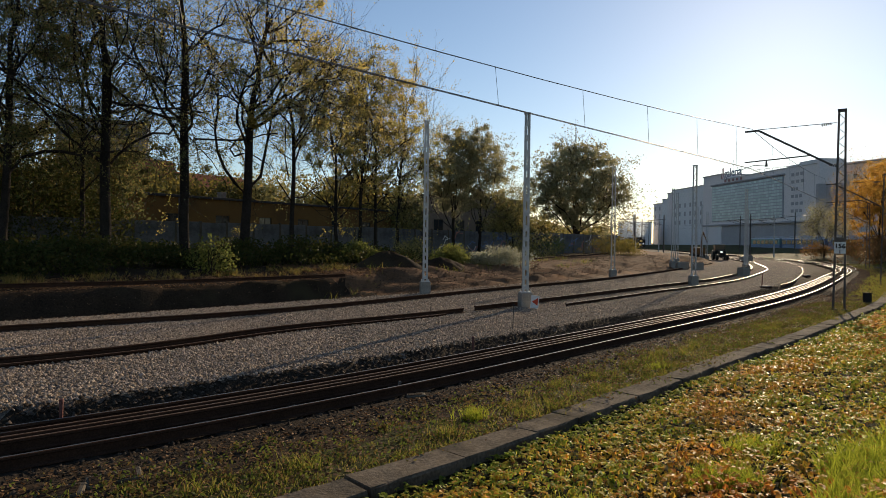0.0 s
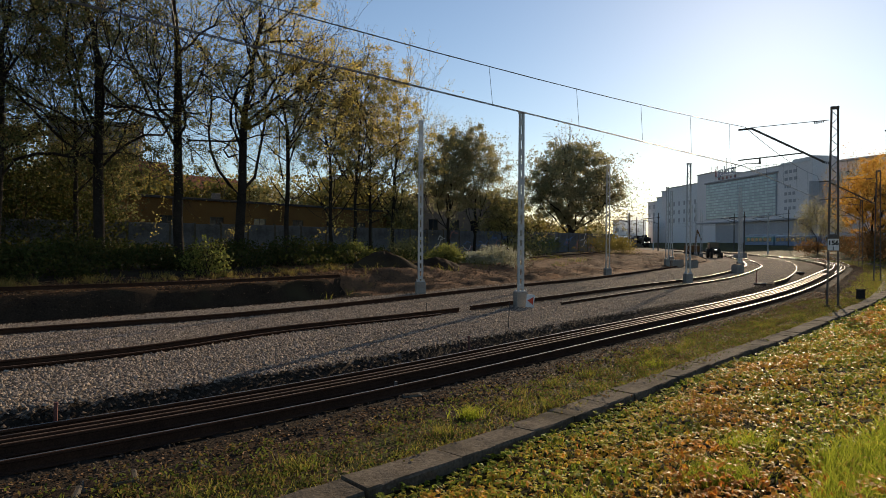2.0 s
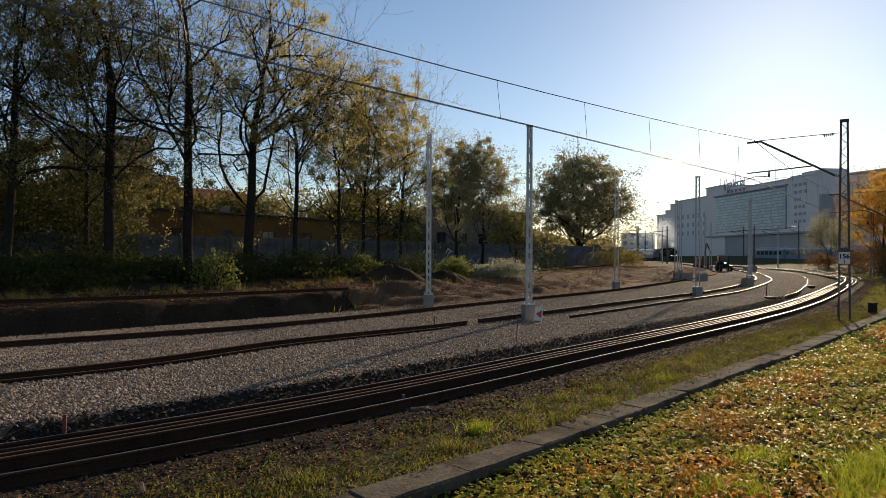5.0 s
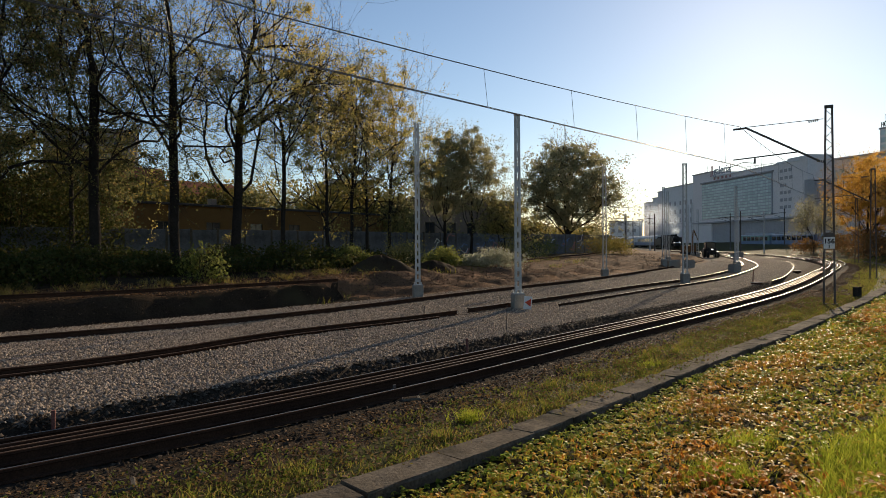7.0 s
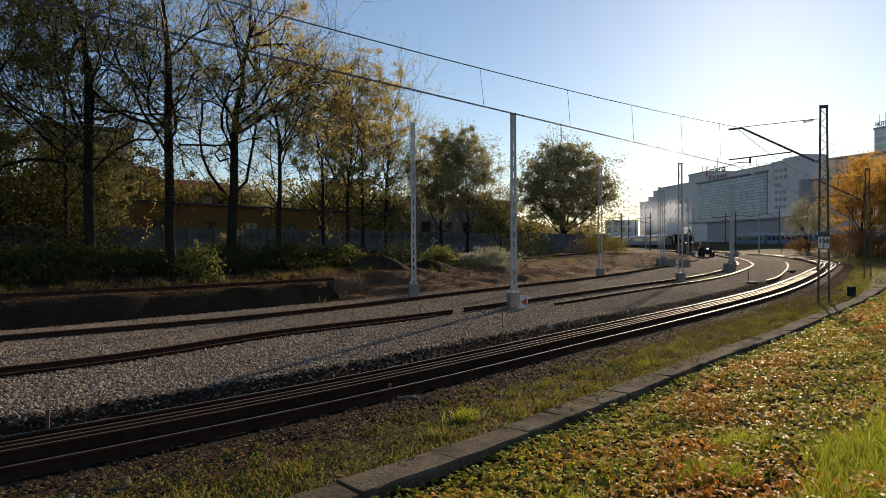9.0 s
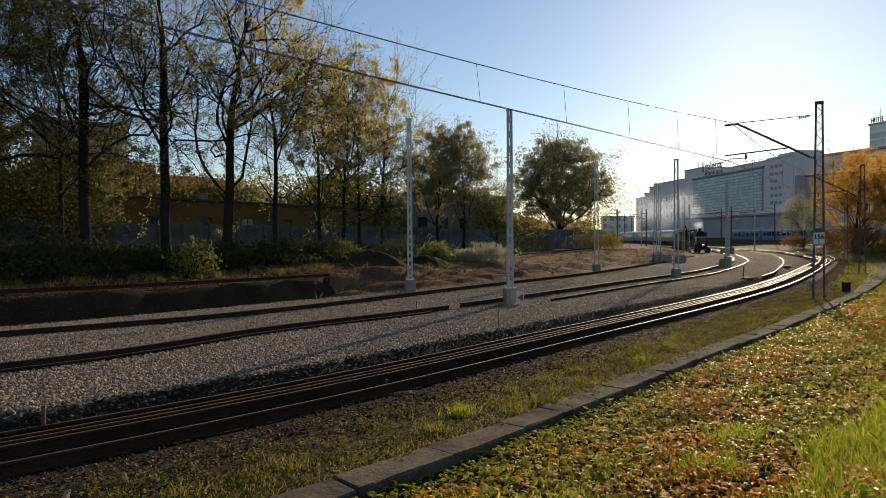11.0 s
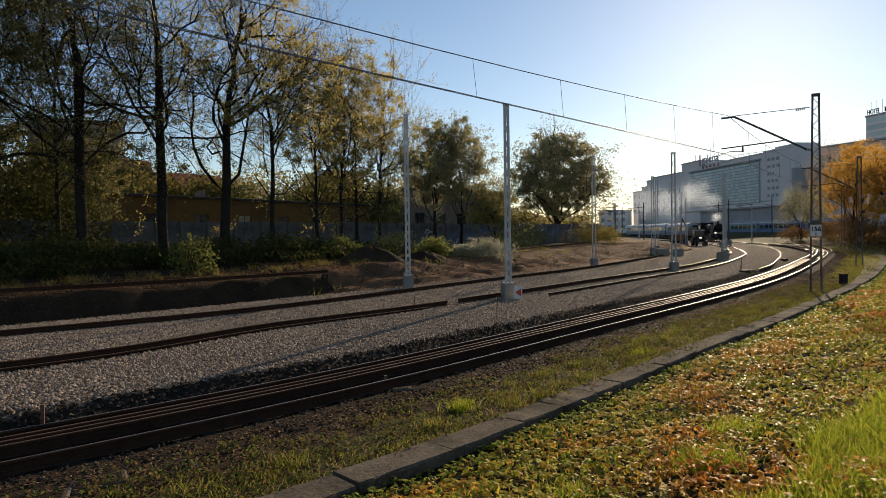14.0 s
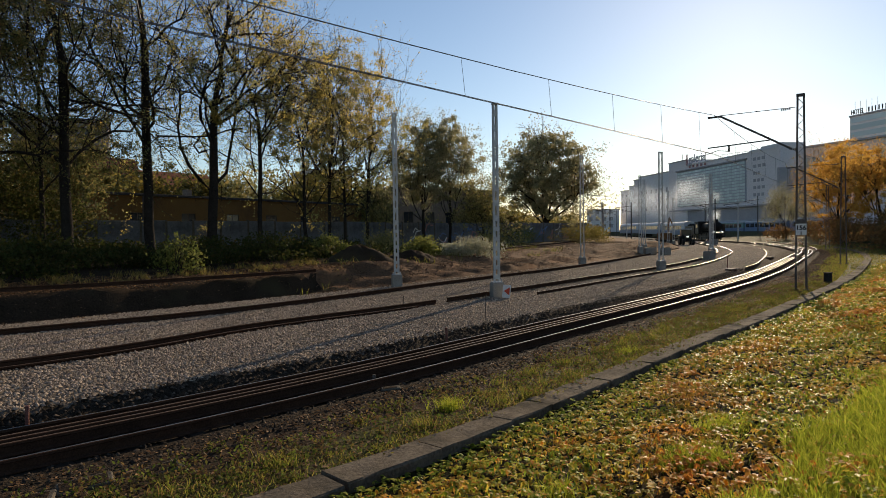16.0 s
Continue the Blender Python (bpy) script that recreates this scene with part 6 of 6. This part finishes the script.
    size = np.repeat(0.058 * rng.uniform(0.6, 1.35, n) * np.clip(d / 12, 1, 2.2), rep)
    a = np.c_[np.cos(ang) * np.cos(tilt), np.sin(ang) * np.cos(tilt), np.sin(tilt)]
    b = np.c_[-np.sin(ang), np.cos(ang), np.zeros(n * rep)]
    p = np.repeat(np.c_[x, y, z], rep, 0)
    sz = size[:, None]
    up = np.array([[0, 0, 1.0]])
    q = np.stack([p, p + a * sz * 0.5 + b * sz * 0.23 + up * sz * 0.1, p + a * sz - up * sz * 0.12, p + a * sz * 0.5 - b * sz * 0.23 + up * sz * 0.1], 1)
    low = np.repeat(gap < 0.1 + 0.45 * rng.uniform(size=n) + 0.25 * wobble(x, y, 0.7, 9), rep)
    tagged(new("creeper", quads("creeper", q[~low], CREEPER)), "carpet of green, yellow and red creeper leaves", "creeper", kind="stuff")
    tagged(new("kerb_creeper", quads("kerb_creeper", q[low], CREEPER_GREEN)), "low fresh green creeper leaves along the kerb", "creeper", kind="stuff")


build_cover()


# ---- what moves ----
def motions():
    for thing, back in TRAIN:
        walk(thing, [(t, on_track(chimney_at(t) + back)) for t in (0, 2, 4, 6.5, 8, 9, 11.5, 13.5, 16)])
    for w in [o for o in loco.children if o.name.startswith("wheel") and abs(o.location.z - 0.72) < 0.01]:
        x, y, z = w.location
        rows = []
        for i in range(81):
            t = i * 0.2
            rows.append((t, pose(x, y, z) @ Matrix.Rotation((chimney_at(0) - chimney_at(t)) / 0.72, 4, "Y")))
        walk(w, rows)
    for puff, f in PUFFS:
        rows = []
        for t in (0, 4, 8, 12, 16):
            gap = f * (16 + 66 * t / 16)
            s = chimney_at(t) + gap
            x, y = float(np.interp(s, PATH_S, MAIN[:, 0])), float(np.interp(s, PATH_S, MAIN[:, 1]))
            up = 5.0 + float(rise(y)) + 5.2 * (1 - math.exp(-gap / 4.5)) + 1.2 * math.sin(f * 9)
            rows.append((t, pose(x - 0.02 * gap + math.sin(f * 23) * 1.5 * f, y, up, 0, 0, 8 * t * (1 if f > 0.5 else -1))))
        walk(puff, rows)


motions()
